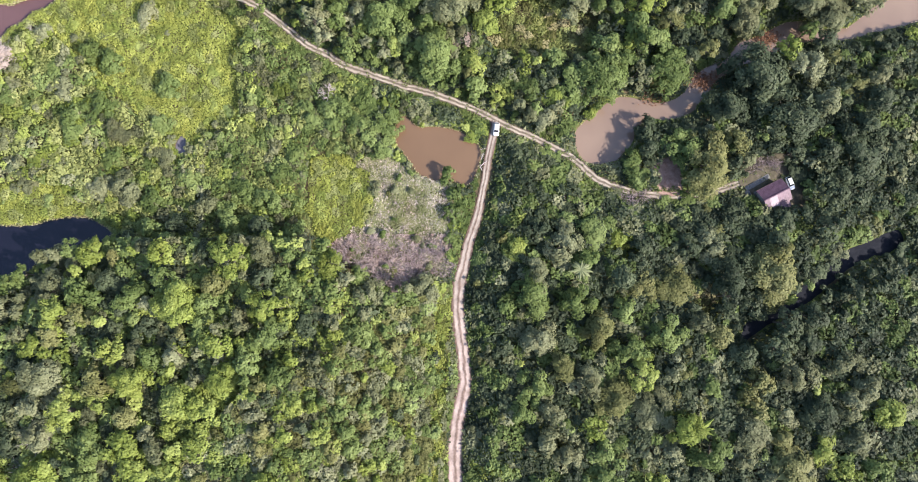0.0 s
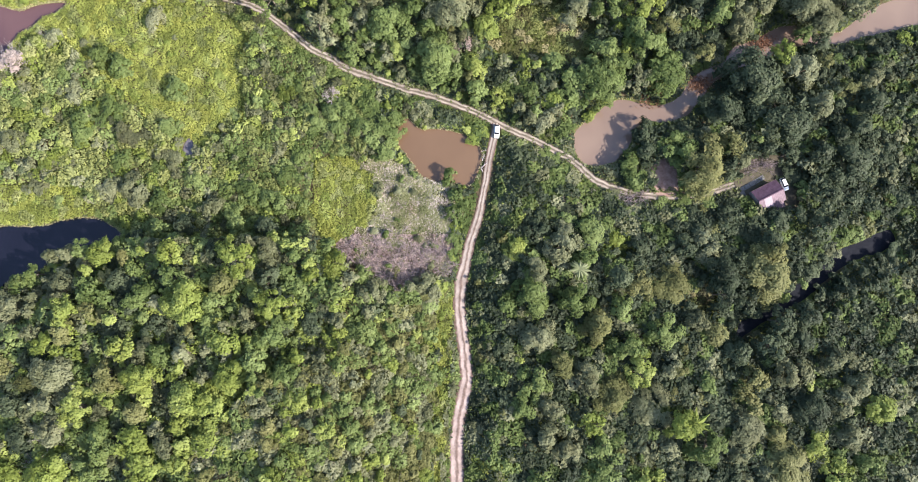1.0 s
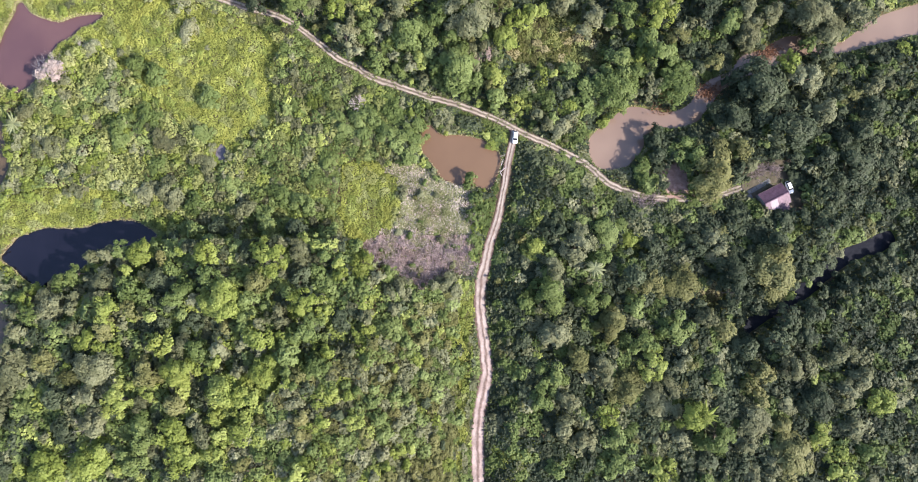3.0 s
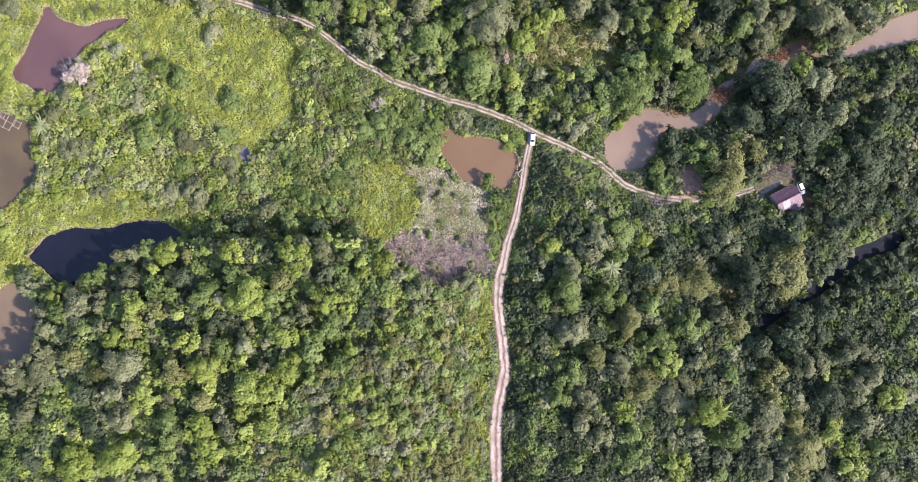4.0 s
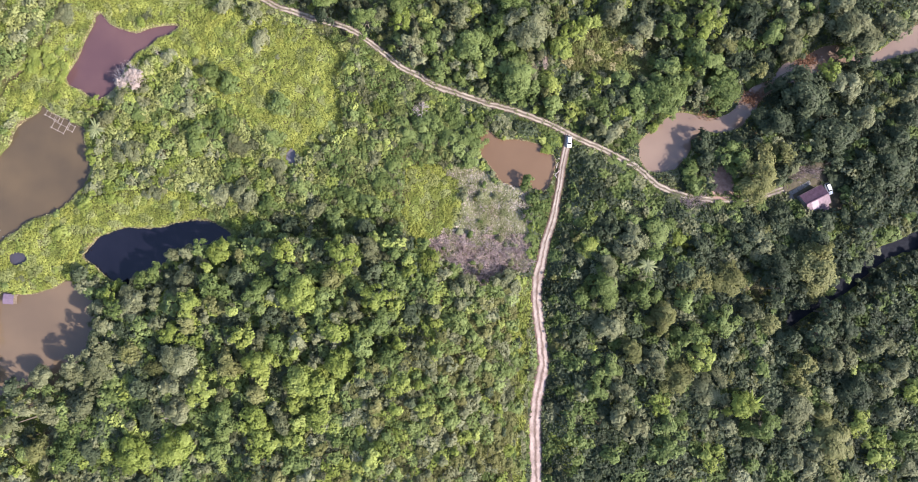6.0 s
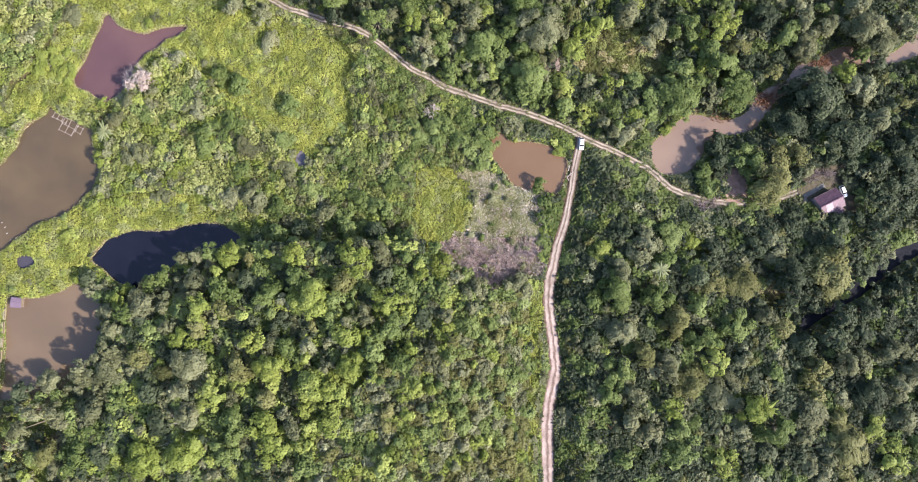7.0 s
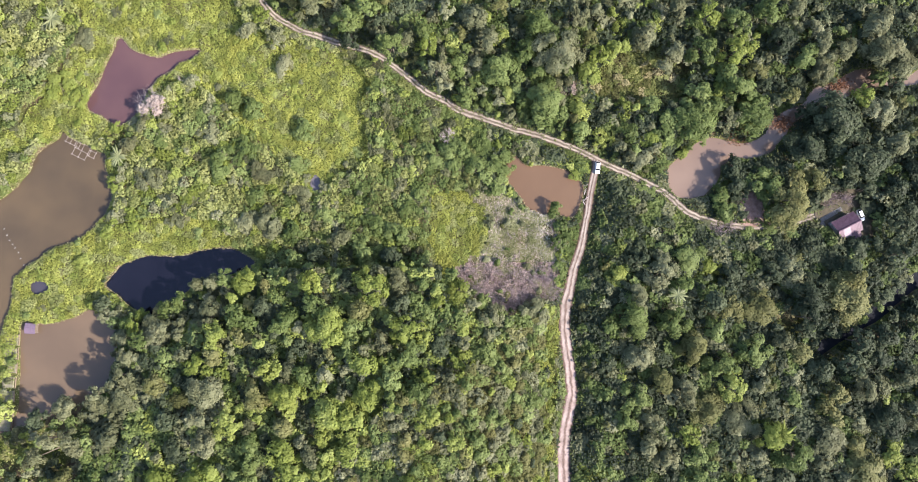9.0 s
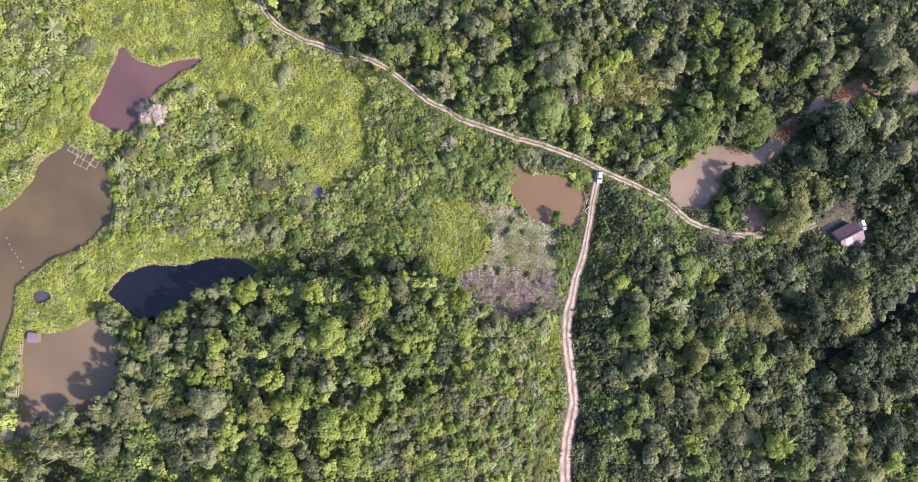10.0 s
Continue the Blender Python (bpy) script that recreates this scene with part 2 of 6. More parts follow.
ROAD_MAIN = [(-132.7, 77.7), (-131.7, 72.0), (-130.0, 66.7), (-126.6, 61.6), (-122.4, 57.9), (-117.9, 55.4), (-113.3, 52.9), (-106.5, 50.9), (-97.5, 47.9), (-86.2, 44.7), (-79.4, 40.6), (-72.6, 35.4), (-65.8, 29.7), (-59.0, 26.3), (-52.3, 22.2), (-43.3, 19.1), (-32.0, 15.2), (-20.8, 12.1), (-11.9, 8.9), (-5.1, 6.0), (-0.2, 3.3), (6.0, 0.4), (12.7, -2.5), (19.4, -5.9), (26.1, -9.7), (30.5, -13.5), (34.9, -17.1), (41.6, -19.7), (48.2, -21.5), (59.4, -22.4), (72.8, -21.0), (81.8, -18.5), (88.5, -16.3), (96.4, -13.4)]
ROAD_SOUTH = [(-0.5, 3.3), (-0.9, -1.9), (-2.3, -8.6), (-3.5, -15.3), (-4.7, -22.0), (-6.0, -28.7), (-8.1, -35.4), (-9.9, -42.1), (-11.5, -48.7), (-12.6, -55.4), (-12.7, -62.0), (-12.1, -68.6), (-10.8, -77.4), (-10.2, -86.1), (-11.5, -92.7), (-12.9, -99.2), (-13.4, -107.9), (-13.4, -115.1), (-13.2, -127.4), (-12.7, -144.6)]
FIELD_NORTH = [(-201.9, 68.4), (-140.7, 68.5), (-136.0, 54.7), (-113.3, 47.9), (-97.4, 42.9), (-86.1, 34.2), (-89.4, 22.8), (-85.8, 2.5), (-103.7, -6.5), (-117.2, 0.2), (-130.8, 11.5), (-144.5, 27.3), (-155.9, 34.1), (-173.7, 25.0), (-181.4, 13.6), (-186.9, 9.1), (-200.5, 14.7), (-216.0, 9.0), (-229.1, -4.5), (-242.3, -9.0), (-242.7, 2.2), (-220.7, 15.8), (-205.6, 36.3), (-197.0, 54.6)]
FIELD_WEST = [(-180.3, 15.9), (-183.9, -22.3), (-161.6, -17.8), (-141.5, -22.3), (-139.1, -31.2), (-170.2, -33.5), (-187.8, -42.4), (-185.5, -49.0), (-194.2, -54.6), (-205.1, -60.1), (-218.5, -59.0), (-224.2, -88.7), (-230.8, -88.7), (-225.3, -53.5), (-221.3, -40.2), (-199.4, -26.8), (-188.6, -11.2), (-187.8, 2.3)]
FIELD_POND = [(-63.4, -9.8), (-52.2, -8.7), (-43.3, -10.9), (-42.2, -31.0), (-49.9, -37.7), (-58.8, -40.0), (-63.3, -28.8)]
BRUSH = [(-50.0, -9.8), (-34.3, -9.8), (-27.6, -16.5), (-16.5, -19.8), (-13.2, -26.5), (-15.5, -48.7), (-18.9, -50.6), (-28.0, -52.0), (-33.5, -55.5), (-38.0, -54.0), (-47.0, -47.5), (-54.4, -44.4), (-56.6, -39.9), (-49.9, -36.6), (-42.2, -31.0), (-43.3, -15.4)]
CLAY = [(54.7, -9.6), (61.9, -8.5), (62.8, -20.8), (56.0, -21.9), (53.2, -16.3)]
YARD = [(84.2, -10.7), (97.7, -6.2), (106.4, -15.1), (103.9, -26.3), (90.5, -27.5), (83.9, -21.9)]
VERGE = [(-14.0, -57.6), (-16.3, -70.8), (-17.2, -88.3), (-18.2, -115.1), (-19.2, -131.7), (-23.1, -131.7), (-21.7, -115.1), (-20.3, -88.3), (-21.1, -70.8), (-20.0, -57.6)]
CLEARING = [(-4.0, 28.0), (3.0, 39.0), (13.0, 46.0), (26.0, 46.0), (34.0, 38.0), (35.0, 27.0), (25.0, 21.5), (9.0, 22.5)]
HOLLOW = [(64.5, -56.0), (67.0, -52.5), (71.5, -53.0), (74.5, -57.5), (73.0, -62.5), (68.0, -62.0)]
GLADE = [(36.9, -34.2), (42.5, -33.1), (48.0, -39.8), (46.8, -44.2), (40.1, -44.2), (36.8, -39.8)]
THICKET = [(-14.4, -53.2), (-16.9, -115.1), (-17.0, -131.7), (-102.4, -131.8), (-93.9, -101.5), (-76.4, -84.1), (-54.3, -75.3), (-36.6, -64.2), (-27.7, -57.6)]
NORTH_WOOD_A = [
    (-133.8, 51.3, 3.9, 7.0, 'grey'),
    (-128.4, 58.0, 3.5, 7.0, 'lime'),
    (-111.9, 47.2, 3.0, 6.0, 'grey'),
    (-108.0, 58.6, 4.2, 14.7, 'grey'),
    (-95.0, 54.0, 5.2, 15.3, 'mid'),
    (-93.8, 48.5, 4.7, 9.0, 'deep'),
    (-87.8, 57.8, 3.2, 14.0, 'mid'),
    (-77.9, 44.4, 5.0, 15.2, 'mid'),
    (-72.6, 46.0, 3.8, 13.0, 'grey'),
    (-66.3, 49.0, 3.8, 14.4, 'mid'),
    (-64.7, 44.1, 4.2, 13.0, 'lime'),
    (-61.5, 35.1, 4.6, 14.0, 'grey'),
    (-57.7, 56.7, 3.2, 14.0, 'grey'),
    (-56.9, 30.3, 3.4, 10.0, 'grey'),
    (-54.2, 38.9, 5.4, 13.0, 'mid'),
    (-49.9, 26.5, 4.3, 8.0, 'mid'),
    (-47.1, 54.0, 5.9, 15.8, 'grey'),
    (-46.7, 37.6, 2.9, 12.0, 'grey'),
    (-42.9, 24.3, 3.4, 7.0, 'mid'),
]
NORTH_WOOD_B = [
    (-41.7, 46.8, 4.2, 14.7, 'grey'),
    (-38.4, 57.9, 3.0, 13.9, 'olive'),
    (-36.8, 35.1, 7.9, 15.0, 'mid'),
    (-33.7, 20.3, 3.0, 6.0, 'grey'),
    (-28.4, 41.6, 5.0, 14.0, 'mid'),
    (-23.7, 34.7, 4.2, 12.0, 'mid'),
    (-22.7, 49.4, 7.1, 16.6, 'mid'),
    (-21.0, 24.2, 7.4, 17.0, 'mid'),
    (-16.1, 40.8, 7.8, 18.0, 'grey'),
    (-15.4, 18.2, 4.7, 9.0, 'mid'),
    (-10.7, 55.4, 4.6, 14.9, 'grey'),
    (-7.9, 21.5, 4.3, 9.0, 'lime'),
    (-7.6, 13.5, 4.7, 10.0, 'mid'),
    (-5.2, 46.0, 3.0, 13.9, 'olive'),
    (-4.4, 34.5, 5.5, 10.0, 'lime'),
    (-1.9, 56.9, 3.0, 13.9, 'grey'),
    (-0.1, 41.0, 4.2, 10.0, 'lime'),
    (0.2, 10.5, 3.7, 7.0, 'lime'),
    (6.6, 44.5, 5.3, 10.0, 'lime'),
]
NORTH_WOOD_C = [
    (6.9, 52.3, 3.9, 8.0, 'lime'),
    (8.9, 21.6, 4.3, 8.0, 'lime'),
    (9.7, 13.4, 5.3, 9.0, 'mid'),
    (16.0, 47.8, 6.3, 13.0, 'grey'),
    (16.8, 4.0, 4.7, 7.0, 'grey'),
    (18.5, 10.4, 4.3, 8.0, 'lime'),
    (19.6, 22.6, 4.7, 9.0, 'mid'),
    (25.0, 15.4, 6.4, 10.0, 'mid'),
    (26.4, 41.0, 5.4, 13.0, 'grey'),
    (27.9, 58.8, 4.2, 14.7, 'grey'),
    (31.7, 5.7, 2.8, 4.0, 'lime'),
    (35.2, 14.7, 7.5, 13.0, 'mid'),
    (35.3, 25.6, 6.3, 13.0, 'mid'),
    (37.3, 42.9, 5.8, 14.0, 'mid'),
    (39.3, 55.7, 3.8, 14.4, 'lime'),
    (42.7, 21.9, 4.2, 11.0, 'mid'),
    (44.5, 28.9, 3.0, 9.0, 'lime'),
    (46.6, 34.4, 4.6, 13.0, 'mid'),
    (46.8, 18.6, 4.3, 11.0, 'grey'),
]
NORTH_WOOD_D = [
    (49.7, 42.4, 5.4, 15.0, 'lime'),
    (50.0, 53.2, 5.2, 15.3, 'mid'),
    (50.9, 28.4, 5.4, 14.0, 'mid'),
    (56.0, 18.4, 7.1, 12.0, 'mid'),
    (57.4, 34.7, 3.7, 14.0, 'olive'),
    (62.8, 56.5, 5.2, 15.3, 'mid'),
    (64.7, 24.3, 3.4, 10.0, 'deep'),
    (67.1, 46.7, 6.3, 13.0, 'deep'),
    (69.8, 25.7, 3.8, 12.0, 'olive'),
    (71.6, 57.7, 4.6, 14.9, 'grey'),
    (76.8, 41.0, 5.0, 13.0, 'mid'),
    (81.1, 45.9, 4.2, 14.7, 'grey'),
    (82.5, 35.8, 5.9, 12.0, 'grey'),
    (89.0, 42.8, 5.4, 14.0, 'grey'),
    (102.0, 52.1, 5.9, 15.8, 'grey'),
    (105.1, 42.7, 7.4, 15.0, 'grey'),
    (109.6, 30.7, 5.1, 10.0, 'deep'),
    (110.4, 36.5, 7.1, 13.0, 'grey'),
    (121.1, 43.3, 5.8, 13.0, 'grey'),
]
# Many of these crowns are 'deep' in place of the shade over this stretch.
RIVER_WOOD_A = [
    (40.9, -22.2, 2.6, 5.0, 'grey'),
    (46.4, -13.8, 6.0, 7.0, 'mid'),
    (50.5, -7.2, 3.9, 9.0, 'deep'),
    (50.7, -0.5, 4.3, 7.0, 'deep'),
    (62.9, -6.6, 6.4, 10.0, 'mid'),
    (65.5, -24.4, 3.3, 6.0, 'mid'),
    (68.3, -12.8, 8.7, 15.0, 'olive'),
    (75.4, 5.7, 7.1, 14.0, 'deep'),
    (79.1, -5.0, 4.6, 12.0, 'olive'),
    (86.6, 17.6, 9.9, 15.0, 'deep'),
    (92.9, -5.3, 3.8, 8.0, 'deep'),
    (95.7, 25.0, 4.2, 14.0, 'lime'),
    (97.0, 3.6, 9.9, 15.0, 'deep'),
    (99.1, -8.2, 3.0, 9.0, 'deep'),
    (101.5, 19.8, 5.8, 14.0, 'grey'),
    (103.0, -13.9, 5.9, 13.0, 'deep'),
    (104.3, 32.5, 3.2, 10.0, 'mid'),
    (108.4, 7.7, 5.4, 14.0, 'grey'),
    (109.1, -8.4, 4.7, 12.0, 'deep'),
]
RIVER_WOOD_B = [
    (111.8, 23.5, 2.8, 9.0, 'olive'),
    (111.9, -21.3, 5.1, 12.0, 'deep'),
    (115.9, -1.8, 4.2, 10.0, 'deep'),
    (119.5, 14.1, 3.8, 10.0, 'olive'),
    (120.2, -9.2, 9.4, 13.0, 'deep'),
    (122.6, 0.7, 5.5, 12.0, 'deep'),
    (126.9, 8.7, 5.5, 12.0, 'deep'),
    (127.4, 17.9, 4.2, 10.0, 'grey'),
]
EAST_WOOD_A = [
    (-4.6, -118.3, 3.9, 3.0, 'lime'),
    (-3.3, -65.4, 3.5, 4.0, 'mid'),
    (-2.8, -95.6, 3.5, 4.0, 'mid'),
    (-1.3, -110.8, 6.5, 4.0, 'lime'),
    (0.8, -119.3, 6.5, 4.0, 'lime'),
    (3.0, -45.5, 3.0, 10.0, 'grey'),
    (3.3, -60.2, 4.3, 8.0, 'mid'),
    (4.0, -31.0, 4.3, 8.0, 'mid'),
    (4.4, -20.9, 4.4, 4.0, 'mid'),
    (4.9, -112.4, 4.3, 5.0, 'lime'),
    (6.2, -40.1, 4.4, 13.0, 'lime'),
    (7.2, -78.5, 2.2, 6.0, 'lime'),
    (8.6, -13.4, 4.4, 4.0, 'mid'),
    (9.7, -93.2, 5.1, 11.0, 'mid'),
    (11.7, -56.1, 6.7, 13.0, 'mid'),
    (12.1, -84.6, 5.9, 12.0, 'mid'),
    (12.7, -69.9, 5.9, 12.0, 'grey'),
    (12.7, -49.1, 5.4, 13.0, 'grey'),
    (13.2, -34.2, 4.6, 13.9, 'deep'),
]
EAST_WOOD_B = [
    (13.6, -117.4, 4.7, 10.0, 'mid'),
    (13.8, -71.0, 5.9, 12.0, 'grey'),
    (15.6, -21.0, 4.8, 5.0, 'mid'),
    (16.5, -102.7, 4.6, 11.0, 'grey'),
    (18.5, -94.2, 4.6, 11.0, 'grey'),
    (19.4, -10.2, 2.8, 3.0, 'mid'),
    (21.4, -79.1, 5.0, 12.0, 'olive'),
    (22.0, -40.0, 6.3, 12.0, 'grey'),
    (23.1, -107.3, 4.6, 11.0, 'grey'),
    (26.5, -59.0, 5.8, 13.0, 'mid'),
    (29.2, -44.0, 4.2, 11.0, 'mid'),
    (29.4, -83.3, 5.1, 14.2, 'grey'),
    (30.3, -35.9, 7.6, 12.0, 'mid'),
    (31.3, -99.0, 4.2, 10.0, 'lime'),
    (32.1, -68.7, 5.5, 12.0, 'olive'),
    (33.7, -66.0, 6.3, 12.0, 'olive'),
    (34.1, -116.1, 5.9, 10.0, 'mid'),
    (34.3, -108.5, 6.4, 10.0, 'mid'),
    (37.2, -89.4, 7.6, 11.0, 'olive'),
]
EAST_WOOD_C = [
    (40.4, -50.0, 4.6, 13.9, 'deep'),
    (40.6, -37.6, 4.3, 6.0, 'lime'),
    (41.5, -61.0, 4.7, 10.0, 'mid'),
    (42.7, -73.9, 5.5, 12.0, 'mid'),
    (46.7, -31.6, 5.6, 8.0, 'mid'),
    (47.0, -53.2, 5.5, 9.0, 'olive'),
    (47.7, -81.1, 5.1, 11.0, 'lime'),
    (48.3, -108.8, 4.3, 8.0, 'grey'),
    (49.4, -38.8, 5.5, 9.0, 'deep'),
    (49.7, -118.2, 5.1, 9.0, 'lime'),
    (51.3, -94.6, 7.2, 9.0, 'grey'),
    (55.5, -28.8, 5.4, 9.0, 'mid'),
    (56.2, -69.2, 6.3, 11.0, 'mid'),
    (57.1, -107.0, 4.7, 8.0, 'grey'),
    (57.5, -81.2, 3.8, 10.0, 'grey'),
    (58.4, -53.2, 7.7, 9.0, 'olive'),
    (59.2, -32.8, 3.0, 9.0, 'deep'),
    (60.3, -98.6, 5.5, 14.5, 'lime'),
    (63.9, -39.4, 4.2, 13.7, 'deep'),
]
# East of x 72, grey and green crowns became 'deep' to carry cloud shade.
EAST_WOOD_D = [
    (65.4, -121.2, 4.7, 8.0, 'mid'),
    (66.5, -65.0, 5.1, 10.0, 'grey'),
    (66.7, -113.8, 6.0, 8.0, 'deep'),
    (68.6, -105.9, 5.1, 14.2, 'mid'),
    (69.6, -85.2, 4.7, 9.0, 'mid'),
    (70.3, -40.0, 5.9, 12.0, 'grey'),
    (72.2, -96.2, 5.6, 7.0, 'deep'),
    (73.2, -69.4, 6.0, 9.0, 'olive'),
    (73.9, -34.1, 2.8, 12.8, 'olive'),
    (74.1, -56.2, 4.2, 13.7, 'deep'),
    (76.9, -49.1, 7.5, 13.0, 'deep'),
    (78.2, -114.8, 5.1, 8.0, 'deep'),
    (79.8, -74.9, 6.3, 11.0, 'deep'),
    (80.8, -108.7, 5.5, 9.0, 'grey'),
    (81.2, -87.7, 4.3, 9.0, 'olive'),
    (82.3, -101.4, 7.7, 9.0, 'grey'),
    (83.8, -58.0, 4.7, 10.0, 'deep'),
    (84.4, -122.0, 6.0, 9.0, 'grey'),
    (84.4, -33.0, 8.4, 13.0, 'deep'),
]
EAST_WOOD_E = [
    (84.9, -92.5, 4.7, 9.0, 'olive'),
    (85.7, -83.5, 4.7, 10.0, 'olive'),
    (88.8, -50.0, 10.0, 14.0, 'olive'),
    (89.0, -116.3, 4.3, 9.0, 'grey'),
    (90.4, -72.8, 4.6, 13.9, 'deep'),
    (91.4, -37.7, 4.2, 13.7, 'deep'),
    (91.7, -41.1, 3.0, 13.0, 'olive'),
    (92.6, -102.0, 5.1, 9.0, 'olive'),
    (93.7, -94.4, 5.1, 9.0, 'grey'),
    (93.7, -64.9, 4.6, 13.9, 'deep'),
    (95.8, -30.9, 5.6, 10.0, 'deep'),
    (96.4, -115.1, 8.9, 11.0, 'olive'),
    (97.5, -81.2, 6.3, 11.0, 'grey'),
    (101.0, -70.2, 5.1, 11.0, 'deep'),
    (101.7, -62.3, 5.9, 14.7, 'deep'),
    (102.6, -28.8, 3.0, 13.0, 'deep'),
    (105.1, -94.4, 7.2, 10.0, 'deep'),
    (105.3, -105.0, 6.4, 9.0, 'lime'),
    (108.2, -33.0, 4.6, 13.9, 'deep'),
]
EAST_WOOD_F = [
    (111.8, -117.0, 6.4, 10.0, 'lime'),
    (112.1, -76.7, 4.6, 11.0, 'grey'),
    (115.1, -91.3, 5.1, 10.0, 'grey'),
    (116.9, -102.8, 5.5, 10.0, 'grey'),
    (119.8, -85.5, 5.5, 11.0, 'grey'),
    (122.3, -120.7, 5.9, 10.0, 'grey'),
    (123.2, -112.1, 5.1, 10.0, 'mid'),
    (126.3, -93.1, 5.9, 11.0, 'lime'),
]
WEST_WOOD_A = [
    (-204.6, -93.0, 4.2, 14.0, 'deep'),
    (-202.8, -105.7, 3.8, 16.3, 'grey'),
    (-198.9, -99.6, 3.8, 16.3, 'grey'),
    (-197.8, -90.1, 5.1, 10.0, 'grey'),
    (-195.7, -115.6, 5.0, 13.0, 'olive'),
    (-191.6, -101.9, 5.4, 14.0, 'grey'),
    (-184.2, -115.8, 6.6, 16.0, 'mid'),
    (-183.5, -87.8, 4.6, 12.0, 'grey'),
    (-178.2, -99.7, 4.6, 15.0, 'grey'),
    (-174.7, -114.3, 5.8, 14.0, 'deep'),
    (-173.3, -84.4, 7.0, 15.0, 'grey'),
    (-172.0, -101.3, 5.4, 13.0, 'deep'),
    (-171.8, -108.2, 4.6, 13.0, 'deep'),
    (-165.8, -57.9, 5.1, 9.0, 'grey'),
    (-163.4, -72.0, 5.8, 14.0, 'deep'),
    (-163.2, -64.7, 7.6, 12.0, 'grey'),
    (-161.1, -79.8, 4.5, 17.0, 'olive'),
    (-158.8, -52.5, 3.8, 9.0, 'mid'),
    (-157.9, -116.9, 8.5, 19.0, 'lime'),
]
WEST_WOOD_B = [
    (-156.7, -92.3, 5.7, 18.0, 'deep'),
    (-153.8, -103.5, 6.2, 16.0, 'deep'),
    (-151.4, -69.1, 2.9, 16.0, 'grey'),
    (-150.3, -77.9, 4.9, 16.0, 'deep'),
    (-143.5, -90.9, 5.7, 20.0, 'grey'),
    (-143.3, -112.8, 8.5, 20.0, 'lime'),
    (-142.6, -81.6, 7.6, 21.0, 'grey'),
    (-142.1, -100.4, 5.7, 20.0, 'grey'),
    (-141.7, -54.7, 5.4, 16.0, 'grey'),
    (-139.2, -68.8, 4.1, 19.0, 'olive'),
    (-139.0, -63.2, 5.7, 19.0, 'lime'),
    (-132.2, -92.2, 5.2, 22.0, 'lime'),
    (-130.0, -62.1, 4.0, 20.0, 'olive'),
    (-129.9, -56.7, 6.5, 19.0, 'mid'),
    (-129.9, -43.3, 5.4, 15.0, 'lime'),
    (-127.0, -111.4, 5.2, 21.0, 'mid'),
    (-125.1, -103.0, 6.4, 22.0, 'mid'),
    (-123.3, -82.4, 6.0, 22.0, 'olive'),
    (-122.2, -64.0, 2.6, 21.0, 'lime'),
]
WEST_WOOD_C = [
    (-122.2, -52.8, 4.9, 19.0, 'deep'),
    (-118.7, -73.2, 4.6, 22.0, 'lime'),
    (-114.8, -102.0, 6.4, 22.0, 'lime'),
    (-114.4, -57.4, 4.8, 22.0, 'mid'),
    (-113.4, -93.0, 4.8, 23.0, 'olive'),
    (-111.7, -82.9, 6.7, 24.0, 'lime'),
    (-110.0, -110.2, 6.0, 22.0, 'lime'),
    (-109.9, -67.3, 4.4, 20.0, 'deep'),
    (-107.0, -75.1, 4.0, 22.0, 'mid'),
    (-104.9, -43.5, 4.4, 22.0, 'lime'),
    (-104.0, -102.5, 4.4, 23.0, 'grey'),
    (-103.1, -50.9, 4.4, 23.0, 'mid'),
    (-98.8, -114.7, 6.4, 22.0, 'mid'),
    (-98.5, -74.6, 3.2, 24.0, 'grey'),
    (-97.8, -59.2, 7.8, 26.0, 'lime'),
    (-97.1, -88.5, 8.7, 24.0, 'lime'),
    (-91.5, -42.6, 4.9, 18.0, 'deep'),
    (-90.4, -101.9, 8.4, 23.0, 'lime'),
    (-89.5, -91.5, 6.0, 23.0, 'lime'),
]
WEST_WOOD_D = [
    (-87.6, -52.7, 4.4, 24.0, 'olive'),
    (-85.7, -70.9, 4.7, 25.0, 'lime'),
    (-84.3, -82.1, 7.1, 24.0, 'lime'),
    (-82.6, -44.5, 5.5, 24.0, 'lime'),
    (-80.9, -113.0, 6.0, 21.0, 'mid'),
    (-80.4, -62.8, 4.0, 24.0, 'grey'),
    (-76.8, -103.9, 5.6, 22.0, 'lime'),
    (-76.6, -76.3, 4.7, 25.0, 'mid'),
    (-75.1, -42.6, 4.8, 20.0, 'grey'),
    (-74.8, -90.9, 6.0, 23.0, 'grey'),
    (-73.5, -51.2, 4.0, 20.0, 'deep'),
    (-71.4, -60.1, 4.8, 24.0, 'lime'),
    (-69.4, -67.3, 5.1, 25.0, 'mid'),
    (-67.7, -99.9, 3.6, 22.0, 'lime'),
    (-67.7, -80.8, 5.2, 24.0, 'mid'),
    (-65.7, -53.2, 5.3, 18.0, 'mid'),
    (-64.8, -89.8, 5.2, 23.0, 'lime'),
    (-59.1, -64.8, 6.1, 20.0, 'deep'),
    (-57.7, -57.4, 4.5, 16.0, 'grey'),
]
